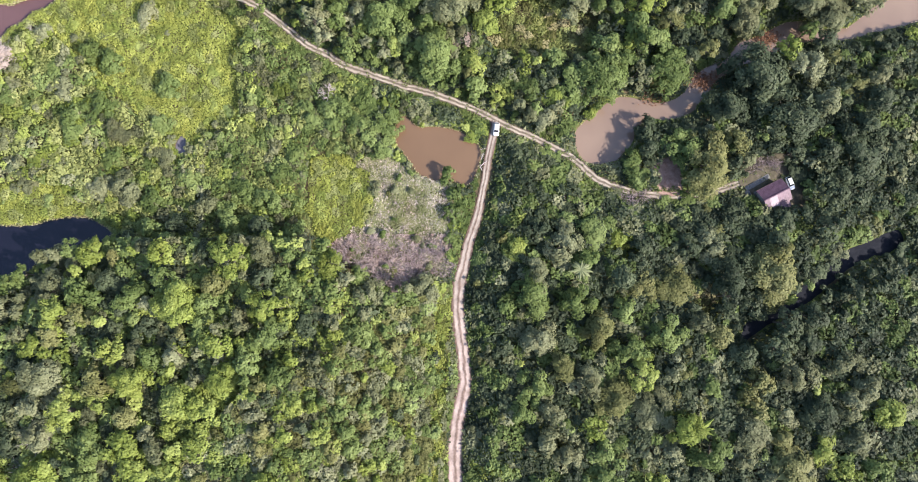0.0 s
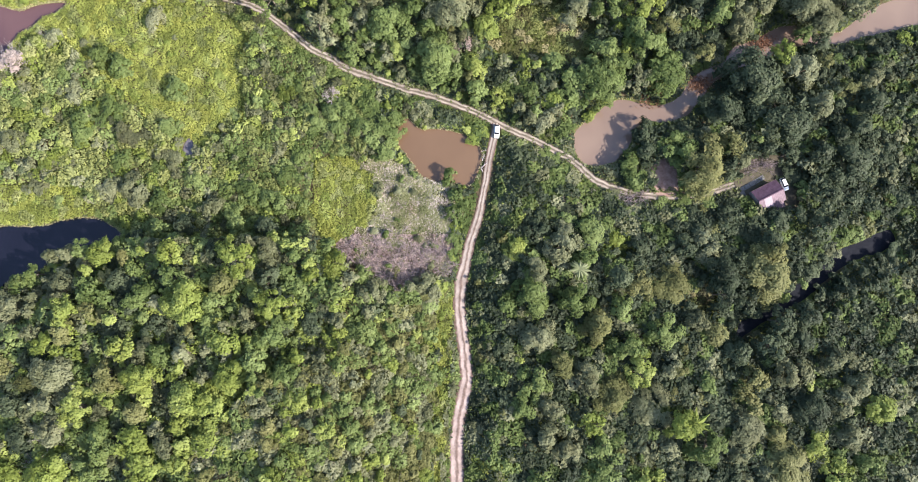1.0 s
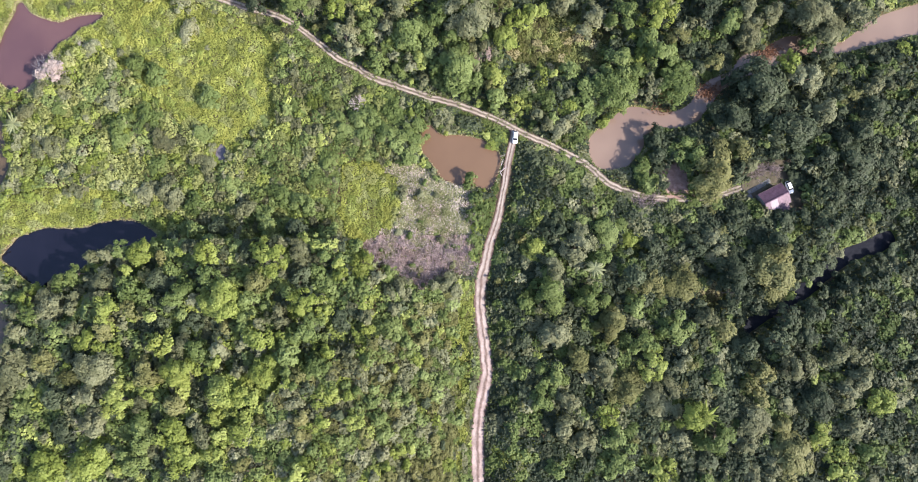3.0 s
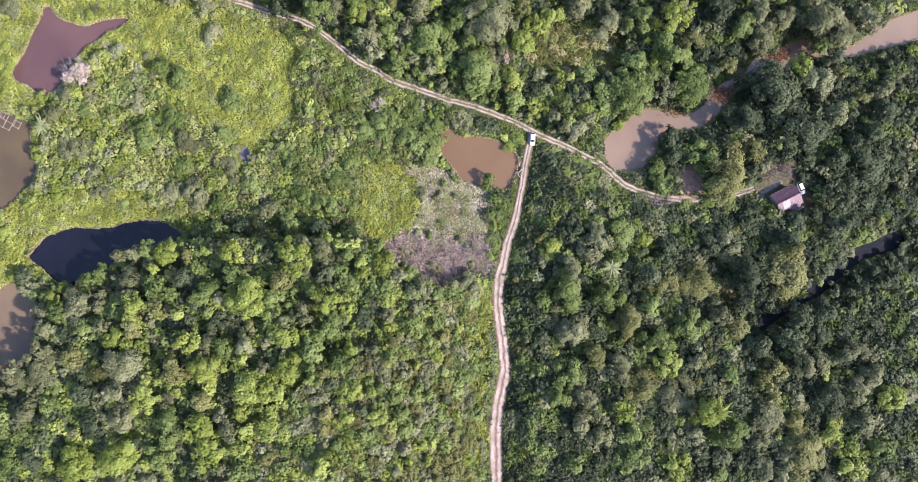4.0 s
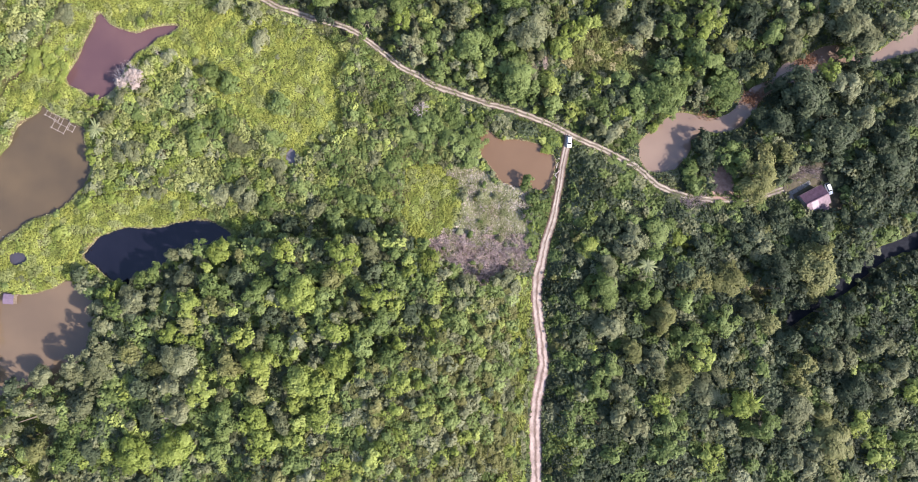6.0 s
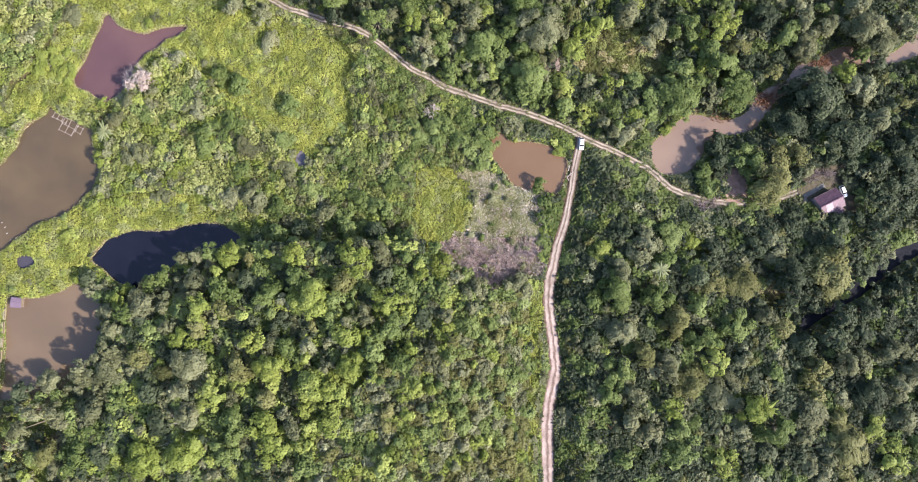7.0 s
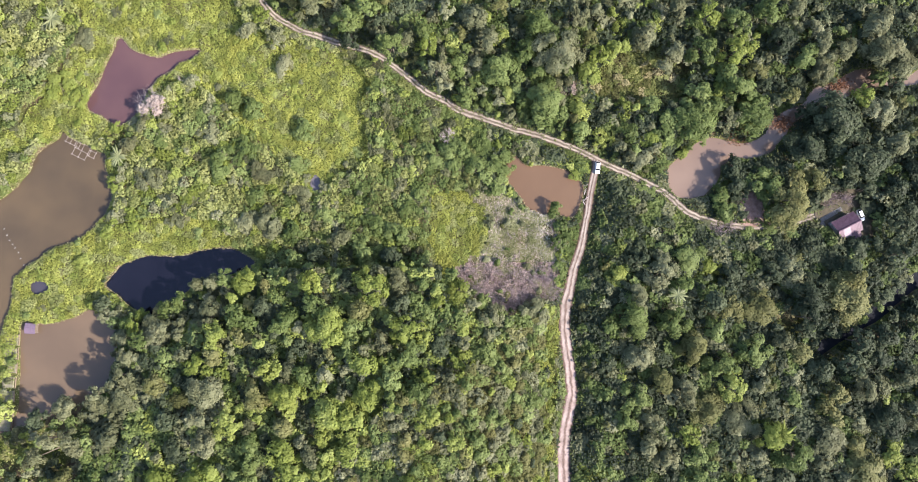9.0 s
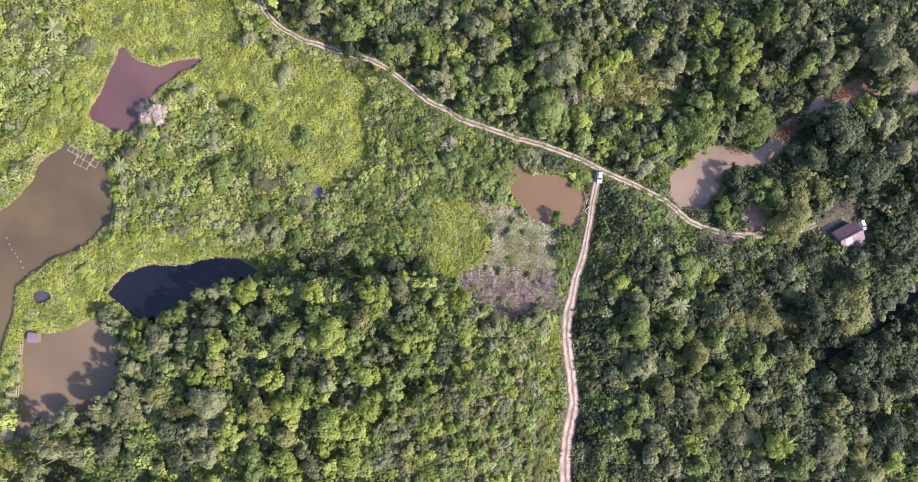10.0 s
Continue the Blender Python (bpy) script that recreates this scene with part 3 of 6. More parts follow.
WEST_WOOD_E = [
    (-57.2, -114.1, 5.3, 18.0, 'deep'),
    (-56.2, -103.2, 4.0, 20.0, 'lime'),
    (-52.5, -70.1, 3.6, 20.0, 'lime'),
    (-49.7, -111.2, 4.9, 18.0, 'mid'),
    (-45.1, -68.5, 5.7, 19.0, 'mid'),
]
SHRUBLAND_A = [
    (-207.0, 44.7, 4.8, 4.0, 'grey'),
    (-206.4, 31.5, 5.7, 3.0, 'lime'),
    (-198.0, 26.8, 4.4, 3.0, 'lime'),
    (-196.2, 49.4, 5.7, 4.0, 'grey'),
    (-178.2, 8.2, 3.9, 5.0, 'grey'),
    (-169.3, -5.3, 5.2, 6.0, 'grey'),
    (-160.5, -18.3, 4.4, 4.0, 'grey'),
    (-154.3, 32.1, 3.5, 5.0, 'grey'),
    (-154.1, -11.6, 4.8, 4.0, 'lime'),
    (-147.3, 14.2, 4.7, 6.0, 'grey'),
    (-142.6, 0.8, 6.0, 7.0, 'mid'),
    (-138.3, 25.6, 4.3, 6.0, 'mid'),
    (-134.6, 6.7, 6.0, 7.0, 'mid'),
    (-133.1, -20.7, 4.7, 6.0, 'grey'),
    (-131.2, 22.5, 4.3, 6.0, 'mid'),
    (-129.3, -10.7, 4.3, 5.0, 'mid'),
    (-127.8, -1.2, 6.0, 6.0, 'grey'),
    (-124.1, -20.8, 5.6, 7.0, 'grey'),
    (-123.9, 49.2, 3.9, 7.0, 'grey'),
]
SHRUBLAND_B = [
    (-119.5, 39.7, 4.3, 5.0, 'grey'),
    (-115.2, -25.2, 4.7, 7.0, 'mid'),
    (-114.5, 0.6, 4.4, 4.0, 'mid'),
    (-114.3, -35.2, 4.3, 9.0, 'mid'),
    (-111.8, -11.8, 4.8, 5.0, 'grey'),
    (-111.7, 14.5, 4.3, 5.0, 'mid'),
    (-105.5, -34.1, 5.1, 10.0, 'deep'),
    (-102.6, -18.5, 4.7, 6.0, 'mid'),
    (-97.5, -27.5, 4.7, 8.0, 'grey'),
    (-88.6, -31.9, 5.1, 9.0, 'mid'),
    (-84.9, -20.8, 5.2, 7.0, 'mid'),
    (-77.5, -34.2, 4.6, 11.0, 'deep'),
    (-76.0, -25.3, 5.6, 8.0, 'mid'),
    (-72.0, -16.4, 4.3, 6.0, 'mid'),
    (-67.8, -9.6, 3.9, 5.0, 'mid'),
    (-67.1, -36.2, 4.7, 9.0, 'mid'),
    (-63.6, 17.7, 4.8, 5.0, 'grey'),
    (-60.8, 3.0, 5.6, 6.0, 'mid'),
    (-54.6, 0.2, 4.3, 6.0, 'mid'),
]
SHRUBLAND_C = [
    (-49.1, 11.2, 5.2, 6.0, 'mid'),
    (-44.9, -1.4, 6.4, 7.0, 'mid'),
    (-35.7, 4.1, 3.5, 5.0, 'mid'),
    (-23.3, 6.4, 3.5, 4.0, 'mid'),
    (-17.1, 4.4, 3.3, 4.0, 'mid'),
    (-7.0, -1.0, 3.7, 4.0, 'lime'),
]
BANK_SHRUBS = [
    (-181.2, 4.8, 3.3, 5, 'grey'),
    (-182.1, -7.1, 3.5, 5.5, 'lime'),
    (-179.6, -13.6, 3.5, 5, 'grey'),
    (-183.2, -18.9, 3.0, 4.5, 'grey'),
    (-185.5, -24.5, 2.8, 4, 'lime'),
    (-172.2, 16.3, 3.5, 6, 'grey'),
    (-164.0, 19.3, 3.3, 5, 'grey'),
    (-164.6, 25.8, 2.6, 4, 'lime'),
    (-159.3, 30.8, 2.8, 4, 'lime'),
    (-183.3, 15.3, 2.2, 3, 'lime'),
    (-175.6, -20.5, 3.5, 4, 'lime'),
    (-195.5, -34.8, 3.1, 3, 'lime'),
    (26.8, -22.8, 2.6, 2, 'olive'),
    (60.5, -80.9, 2.6, 9, 'olive'),
]
SHORE_TREES = [
    (-14.9, -22.2, 2.0, 2.5, 'mid'),
    (-14.1, -27.5, 2.2, 2.5, 'mid'),
    (-13.7, -33.3, 2.2, 3, 'lime'),
    (-14.1, -38.5, 2.0, 2.5, 'mid'),
    (-15.9, -43.8, 2.0, 2.5, 'lime'),
    (-17.6, -17.8, 1.7, 3, 'mid'),
    (-148.8, -44.3, 3.1, 12, 'grey'),
    (-142.9, -43.2, 3.3, 13, 'grey'),
    (-137.8, -41.6, 3.1, 13, 'mid'),
    (-154.8, -50.4, 3.2, 10, 'mid'),
    (-161.7, -54.2, 3.0, 8, 'mid'),
    (-171.6, -56.0, 2.8, 5, 'lime'),
    (-121.2, -38.9, 3.4, 10, 'deep'),
    (-125.6, -41.7, 2.9, 12, 'mid'),
    (-171.5, -69.8, 3.7, 15, 'grey'),
    (-173.2, -76.3, 3.1, 15, 'grey'),
    (-172.7, -60.1, 3.0, 10, 'lime'),
    (-176.2, -80.6, 3.1, 14, 'grey'),
    (-183.7, -84.0, 3.3, 13, 'grey'),
    (-168.0, -64.7, 3.3, 14, 'mid'),
]
POND_SHRUBS_A = [
    (-54.0, 6.0, 5.6, 7.0, 'mid'),
    (-45.3, 7.6, 7.3, 8.0, 'mid'),
    (-39.6, -8.1, 4.4, 6.0, 'mid'),
    (-38.0, -0.4, 4.8, 6.0, 'mid'),
    (-16.0, -15.2, 2.2, 5.0, 'mid'),
    (-15.6, -37.6, 2.4, 4.0, 'mid'),
    (-14.9, -28.8, 2.6, 4.0, 'mid'),
    (-14.4, 3.7, 3.5, 5.0, 'lime'),
    (7.0, -6.8, 3.9, 5.0, 'mid'),
    (15.8, -9.0, 3.9, 5.0, 'mid'),
    (19.8, -20.5, 4.8, 6.0, 'mid'),
]

# ---- tools ----
rng = np.random.default_rng(7)


def rounded(points, step=1.0, closed=True):
    """A smooth line through points, at even steps."""
    p = np.array(points, float)
    n = len(p)
    q = np.vstack([p[-1:], p, p[:2]]) if closed else np.vstack([2 * p[:1] - p[1:2], p, 2 * p[-1:] - p[-2:-1]])
    out = []
    for i in range(n if closed else n - 1):
        a, b, c, d = q[i : i + 4]
        k = max(1, int(np.linalg.norm(c - b) / step))
        t = (np.arange(k) / k)[:, None]
        out.append(0.5 * (2 * b + (c - a) * t + (2 * a - 5 * b + 4 * c - d) * t**2 + (3 * b - a - 3 * c + d) * t**3))
    if not closed:
        out.append(p[-1:])
    return np.vstack(out)


def far_from(xy, line, closed=False):
    """Distance of each point to a line of points."""
    line = np.array(line, float)
    a, b = (line, np.roll(line, -1, 0)) if closed else (line[:-1], line[1:])
    best = np.full(len(xy), 1e9)
    for s, e in zip(a, b):
        d = e - s
        t = np.clip(((xy - s) @ d) / max(d @ d, 1e-9), 0, 1)
        best = np.minimum(best, np.hypot(*(xy - s - t[:, None] * d).T))
    return best


def inside(xy, poly):
    p = np.array(poly, float)
    hit = np.zeros(len(xy), bool)
    for (x0, y0), (x1, y1) in zip(p, np.roll(p, -1, 0)):
        if y0 == y1:
            continue
        over = (y0 > xy[:, 1]) != (y1 > xy[:, 1])
        hit ^= over & (xy[:, 0] < (x1 - x0) * (xy[:, 1] - y0) / (y1 - y0) + x0)
    return hit


def ragged(points, amount, size, seed):
    """A shore with small bays."""
    line = rounded(points, 0.8)
    push = np.array([[noise.noise((x / size, y / size, seed)), noise.noise((x / size, y / size, seed + 9.0))] for x, y in line])
    return line + amount * push


def mesh_of(name, verts, faces, material, smooth=False, tone=None):
    """A mesh from an array of places and an array of faces, all with the same number of corners."""
    me = bpy.data.meshes.new(name)
    verts, faces = np.asarray(verts, np.float32), np.asarray(faces, np.int32)
    k = faces.shape[1]
    me.vertices.add(len(verts))
    me.vertices.foreach_set("co", verts.ravel())
    me.loops.add(faces.size)
    me.loops.foreach_set("vertex_index", faces.ravel())
    me.polygons.add(len(faces))
    me.polygons.foreach_set("loop_start", np.arange(0, faces.size, k, dtype=np.int32))
    me.polygons.foreach_set("use_smooth", np.full(len(faces), smooth))
    me.update(calc_edges=True)
    if tone is not None:
        me.attributes.new("tone", "FLOAT", "POINT").data.foreach_set("value", np.asarray(tone, np.float32))
    me.materials.append(material)
    return me


def part(name, bm, material, parent, label=""):
    """Links a bmesh, or a mesh that is ready, as one object under a thing or a part."""
    if isinstance(bm, bmesh.types.BMesh):
        me = bpy.data.meshes.new(name)
        bm.to_mesh(me)
        bm.free()
        me.materials.append(material)
    else:
        me = bm
    ob = new(name, me)
    if parent is not None:
        ob.parent = parent
    if label:
        ob["label"] = label
    return ob


def thing(name, m, label, category, group="", kind=""):
    ob = new(name)
    ob.empty_display_size = 0.3
    ob.matrix_world = m
    return tagged(ob, label, category, group, kind)


def box(w, d, h, at=(0, 0, 0), bevel=0.03, turn=None):
    """A bevelled block, by its size and the middle of its base."""
    bm = bmesh.new()
    bmesh.ops.create_cube(bm, size=1.0)
    bmesh.ops.scale(bm, vec=(w, d, h), verts=bm.verts)
    if bevel:
        bmesh.ops.bevel(bm, geom=bm.edges[:], offset=bevel, segments=1, affect="EDGES")
    if turn:
        bmesh.ops.transform(bm, matrix=turn, verts=bm.verts)
    bmesh.ops.translate(bm, vec=(at[0], at[1], at[2] + h / 2), verts=bm.verts)
    return bm


def tube(points, radii, sides=6):
    """Arrays of a tapered tube along points."""
    points = np.array(points, float)
    verts, faces = [], []
    for i, (p, r) in enumerate(zip(points, radii)):
        way = points[min(i + 1, len(points) - 1)] - points[max(i - 1, 0)]
        way = way / (np.linalg.norm(way) + 1e-9)
        side = np.cross(way, (0.0, 0.0, 1.0) if abs(way[2]) < 0.9 else (1.0, 0.0, 0.0))
        side /= np.linalg.norm(side)
        up = np.cross(side, way)
        for k in range(sides):
            a = 2 * math.pi * k / sides
            verts.append(p + r * (math.cos(a) * side + math.sin(a) * up))
    for i in range(len(points) - 1):
        for k in range(sides):
            a, b = i * sides + k, i * sides + (k + 1) % sides
            faces.append((a, b, b + sides, a + sides))
    return np.array(verts), np.array(faces)


def joined(pieces):
    verts, faces, at = [], [], 0
    for v, f in pieces:
        verts.append(v)
        faces.append(np.asarray(f) + at)
        at += len(v)
    return np.vstack(verts), np.vstack(faces)


def sprays(place, way, size, r, slim=0.62):
    """Folded sprays of leaves: one four-cornered piece each, at place, facing way."""
    n = len(place)
    way = way / (np.linalg.norm(way, axis=1, keepdims=True) + 1e-9)
    t = np.cross(way, r.normal(size=(n, 3)))
    t /= np.linalg.norm(t, axis=1, keepdims=True) + 1e-9
    b = np.cross(way, t)
    s = np.asarray(size)[:, None]
    fold = way * s * 0.16
    v = np.stack([place + t * s * 0.5, place + b * s * 0.5 * slim - fold, place - t * s * 0.5, place - b * s * 0.5 * slim - fold], 1)
    return v.reshape(-1, 3), np.arange(4 * n).reshape(-1, 4)


def leaflets(place, way, size, r):
    """Three-cornered sprays of leaves at place, facing way."""
    n = len(place)
    way = way / (np.linalg.norm(way, axis=1, keepdims=True) + 1e-9)
    t = np.cross(way, r.normal(size=(n, 3)))
    t /= np.linalg.norm(t, axis=1, keepdims=True) + 1e-9
    b = np.cross(way, t)
    s = np.asarray(size)[:, None]
    v = np.stack([place + t * s * 0.56, place - t * s * 0.4 + b * s * 0.4, place - t * s * 0.4 - b * s * 0.4], 1)
    return v.reshape(-1, 3), np.arange(3 * n).reshape(-1, 3)


# ---- ground, water and tracks ----
SHORES = {
    "lake_a": ragged(LAKE_A, 0.5, 3.0, 1.0),
    "lake_b": ragged(LAKE_B, 0.6, 3.5, 2.0),
    "lake_c": ragged(LAKE_C, 0.5, 3.0, 3.0),
    "lake_d": ragged(LAKE_D, 0.3, 3.0, 4.0),
    "pond": ragged(POND, 0.45, 2.5, 5.0),
    "river": ragged(RIVER, 0.6, 3.0, 6.0),
    "creek": ragged(CREEK, 1.0, 3.0, 7.0),
    "pool": ragged(PUDDLE_1, 0.4, 1.5, 8.0),
    "pool_small": ragged(PUDDLE_2, 0.4, 1.5, 9.0),
}
WATER_LOOK = {
    "lake_a": (WATER_A, "reddish purple-brown fish pond ringed by grass"),
    "lake_b": (WATER_B, "olive-brown pond with floating frames and floats"),
    "lake_c": (WATER_C, "dark still pond along the forest edge"),
    "lake_d": (WATER_D, "muddy brown pond with tree shadows on it"),
    "pond": (WATER_P, "terracotta-brown pond beside the track junction"),
    "river": (WATER_R, "pale brown river winding between overhanging trees"),
    # dark sheet that stands in for the shade in the gully
    "creek": (SHADE_BED, "forest gully bed, near black in place of deep shade"),
    "pool": (WATER_G, "small dark pool in the grassy bank"),
    "pool_small": (WATER_S, "small grey pool among the shrubs"),
}
MAIN, SOUTH = rounded(ROAD_MAIN, 1.0, False), rounded(ROAD_SOUTH, 1.0, False)


def steps(fine0, fine1, step, far):
    """Coordinates: even in the middle, then wider and wider out to the horizon."""
    mid = list(np.arange(fine0, fine1, step))
    lo, hi, gap = [], [], step
    a, b = mid[0], mid[-1]
    while a > -far:
        gap *= 1.35
        a, b = a - gap, b + gap
        lo.append(a)
        hi.append(b)
    return np.array(lo[::-1] + mid + hi)


def water_depth(xy, reach=6):
    """How far inside a shore each point lies (negative: outside, by distance)."""
    best = np.full(len(xy), -1e9)
    for line in SHORES.values():
        lo, hi = line.min(0) - reach, line.max(0) + reach
        near = np.where(((xy > lo) & (xy < hi)).all(1))[0]
        if len(near):
            d = far_from(xy[near], line[::2], True)
            best[near] = np.maximum(best[near], np.where(inside(xy[near], line), d, -d))
    return best


def build_ground():
    xs, ys = steps(-250, 165, 1.5, 3500), steps(-140, 95, 1.5, 3500)
    gx, gy = np.meshgrid(xs, ys)
    xy = np.stack([gx.ravel(), gy.ravel()], 1)
    wet = water_depth(xy)
    way = np.minimum(far_from(xy, MAIN[::3]), far_from(xy, SOUTH[::3]))
    bumps = np.array([noise.noise((x / 14, y / 14, 0.5)) * 0.35 + noise.noise((x / 4, y / 4, 3.0)) * 0.12 for x, y in xy])
    z = bumps * np.clip((way - 3.5) / 4, 0, 1)
    shore = np.clip((wet + 1.6) / 1.6, 0, 1)
    z = z * (1 - shore) - 0.7 * shore - np.clip(wet, 0, 3) * 0.5
    v = np.column_stack([xy, z])
    w, h = len(xs), len(ys)
    i = (np.arange(h - 1)[:, None] * w + np.arange(w - 1)).ravel()
    me = mesh_of("ground", v, np.stack([i, i + 1, i + w + 1, i + w], 1), GROUND, True)
    tagged(new("ground", me), "dark forest soil with patches of low green cover", "ground", kind="structure")


def build_water():
    for name, line in SHORES.items():
        mat, label = WATER_LOOK[name]
        bm = bmesh.new()
        middle = line.mean(0)
        z = -0.3 if name.startswith("pool") else -0.7
        grown = line + (line - middle) / (np.linalg.norm(line - middle, axis=1, keepdims=True) + 1e-6) * 0.5
        bm.faces.new([bm.verts.new((x, y, z)) for x, y in grown])
        bmesh.ops.triangulate(bm, faces=bm.faces[:])
        for f in bm.faces:
            if f.normal.z < 0:
                f.normal_flip()
        tagged(part("water", bm, mat, None), label, "water", kind="structure")


def build_track(name, line, half, material, lift, label, seed, spread=0.0):
    """A ribbon of beaten earth with two wheel ruts and an uneven edge."""
    across = np.array([-1, -0.75, -0.5, -0.34, -0.2, 0, 0.2, 0.34, 0.5, 0.75, 1.0])
    rise = np.array([0.0, 0.05, 0.035, 0.01, 0.06, 0.09, 0.06, 0.01, 0.035, 0.05, 0.0])
    way = np.gradient(line, axis=0)
    way /= np.linalg.norm(way, axis=1, keepdims=True)
    side = np.stack([way[:, 1], -way[:, 0]], 1)
    verts, uvs = [], []
    for (x, y), s in zip(line, side):
        wide = half * (1 + 0.16 * noise.noise((x / 9, y / 9, seed))) * (1 + spread * min(1, max(0, (-y - 70) / 40))) * (1 - 1.4 * spread * min(1, max(0, (y + 50) / 25)))
        slip = 0.25 * noise.noise((x / 7, y / 7, seed + 4))
        for u, r in zip(across, rise):
            verts.append((x + s[0] * (u * wide + slip), y + s[1] * (u * wide + slip), lift + r))
            uvs.append(u)
    k = len(across)
    i = (np.arange(len(line) - 1)[:, None] * k + np.arange(k - 1)).ravel()
    faces = np.stack([i, i + 1, i + k + 1, i + k], 1)
    me = mesh_of(name, verts, faces, material, True)
    layer = me.uv_layers.new(name="UVMap")
    layer.data.foreach_set("uv", np.array([(uvs[a], 0.0) for a in faces.ravel()], np.float32).ravel())
    tagged(new(name, me), label, "road", kind="structure")


def build_patch(name, points, material, label, lift=0.07):
    line = ragged(points, 0.7, 2.0, 11.0)
    bm = bmesh.new()
    bm.faces.new([bm.verts.new((x, y, lift)) for x, y in line])
    bmesh.ops.triangulate(bm, faces=bm.faces[:])
    for f in bm.faces:
        if f.normal.z < 0:
            f.normal_flip()
    tagged(part(name, bm, material, None), label, "ground", kind="structure")


build_ground()
build_water()
build_track("road", MAIN, 1.65, TRACK_N, 0.08, "rutted dirt track with a grassy crown", 1.0)
build_track("road_south", SOUTH, 2.3, TRACK_S, 0.14, "pale dusty dirt track with two wheel ruts", 2.0, 0.3)
build_patch("clay_ground", CLAY, CLAY_MAT, "bare reddish clay beside the track", 0.2)
build_patch("yard_ground", YARD, YARD_MAT, "trodden earth yard round the house", 0.32)


# ---- trees ----
def crown_arrays(radius, seed, leaf=0.62, thick=1.0, flat=0.62):
    """A crown of leafy lobes: many small sprays over lumpy domes with gaps between them. Its base is at z = 0."""
    r = np.random.default_rng(seed)
    lobes = int(7 + radius * 3.2)
    places, ways, sizes, hubs = [], [], [], []
    stretch = np.array([1 + 0.25 * r.normal(), 1 + 0.25 * r.normal()]).clip(0.65, 1.35)
    core = np.array([0, 0, radius * 0.15])
    for k in range(lobes):
        a, d = r.uniform(0, 2 * math.pi), math.sqrt((k + r.uniform(0.2, 0.8)) / lobes) * r.uniform(0.72, 1.08)
        size = (0.35 + radius * r.uniform(0.13, 0.31)) * (1.05 - 0.2 * d)
        hub = np.array([math.cos(a) * d * radius * stretch[0], math.sin(a) * d * radius * stretch[1], radius * (0.35 + 1.15 * flat * (1 - d * d) + 0.2 * r.normal())])
        hubs.append((hub, size))
        n = max(8, int(thick * 2 * math.pi * size * size * 1.15 / (leaf * leaf * 0.38)))
        way = r.normal(size=(n, 3))
        way /= np.linalg.norm(way, axis=1, keepdims=True)
        way[:, 2] = np.where(way[:, 2] < -0.25, -way[:, 2], way[:, 2])
        out = (hub - core) / np.linalg.norm(hub - core)
        places.append(hub + way * size * np.array([1, 1, 0.85]) * r.uniform(0.7, 1.15, (n, 1)))
        ways.append(way * 0.75 + out * 0.65 + np.array([0, 0, 0.1]) + 0.27 * r.normal(size=(n, 3)))
        sizes.append(leaf * r.uniform(0.55, 1.4, n))
        inner = 5
        places.append(hub + r.normal(size=(inner, 3)) * size * 0.35 - np.array([0, 0, size * 0.3]))
        ways.append(r.normal(size=(inner, 3)) * 0.5 + np.array([0, 0, 1.0]))
        sizes.append(size * r.uniform(0.9, 1.3, inner))
    v, f = leaflets(np.vstack(places), np.vstack(ways), np.concatenate(sizes), r)
    return v, f, hubs


def trunk_arrays(height, radius, hubs, seed):
    """A tapered trunk from the ground with limbs out to the lobes; the crown's base is at height."""
    r = np.random.default_rng(seed)
    thick = 0.07 + 0.045 * radius
    lean = r.normal(size=2) * 0.25
    top = height + radius * 0.5
    spine = [(lean[0] * t, lean[1] * t, -0.3 + (top + 0.3) * t) for t in (0, 0.08, 0.35, 0.7, 1.0)]
    pieces = [tube(spine, [thick * 1.7, thick * 1.15, thick, thick * 0.75, thick * 0.35], 6)]
    for hub, _ in hubs[:: max(1, len(hubs) // 7)]:
        a = np.array([lean[0] * 0.7, lean[1] * 0.7, height * 0.8 + r.uniform(0, 0.4) * radius])
        b = np.array([hub[0], hub[1], hub[2] + height])
        m = (a + b) / 2 + np.array([0, 0, 0.15 * radius])
        pieces.append(tube([a, m, b], [thick * 0.5, thick * 0.33, thick * 0.12], 5))
    return joined(pieces)


SIZES = (1.2, 1.9, 2.8, 4.0, 5.6, 8.0)
KEPT = {}


def crown_for(kind, radius, variant):
    """Crown arrays of the size class nearest to radius, and the scale to reach it."""
    size = min(SIZES, key=lambda s: abs(math.log(s / radius)))
    key = (size, kind, variant)
    if key not in KEPT:
        leaf = {"grey": 0.62, "lime": 0.66, "mid": 0.7, "deep": 0.68, "olive": 0.62}[kind] * (0.85 if size < 2.5 else 1.0)
        flat = {"grey": 0.72, "lime": 0.68, "mid": 0.82, "deep": 0.75, "olive": 0.85}[kind]
        v, f, hubs = crown_arrays(size, hash((round(size * 10), len(kind), ord(kind[0]), variant)) % 100000, leaf, 0.66, flat)
        KEPT[key] = [v, f, hubs, mesh_of("crown", v, f, LEAF[kind]), {}]
    return KEPT[key], radius / size, size


WORDS = {"grey": "grey-green", "lime": "bright yellow-green", "mid": "fresh green", "deep": "dark green", "olive": "olive-brown"}


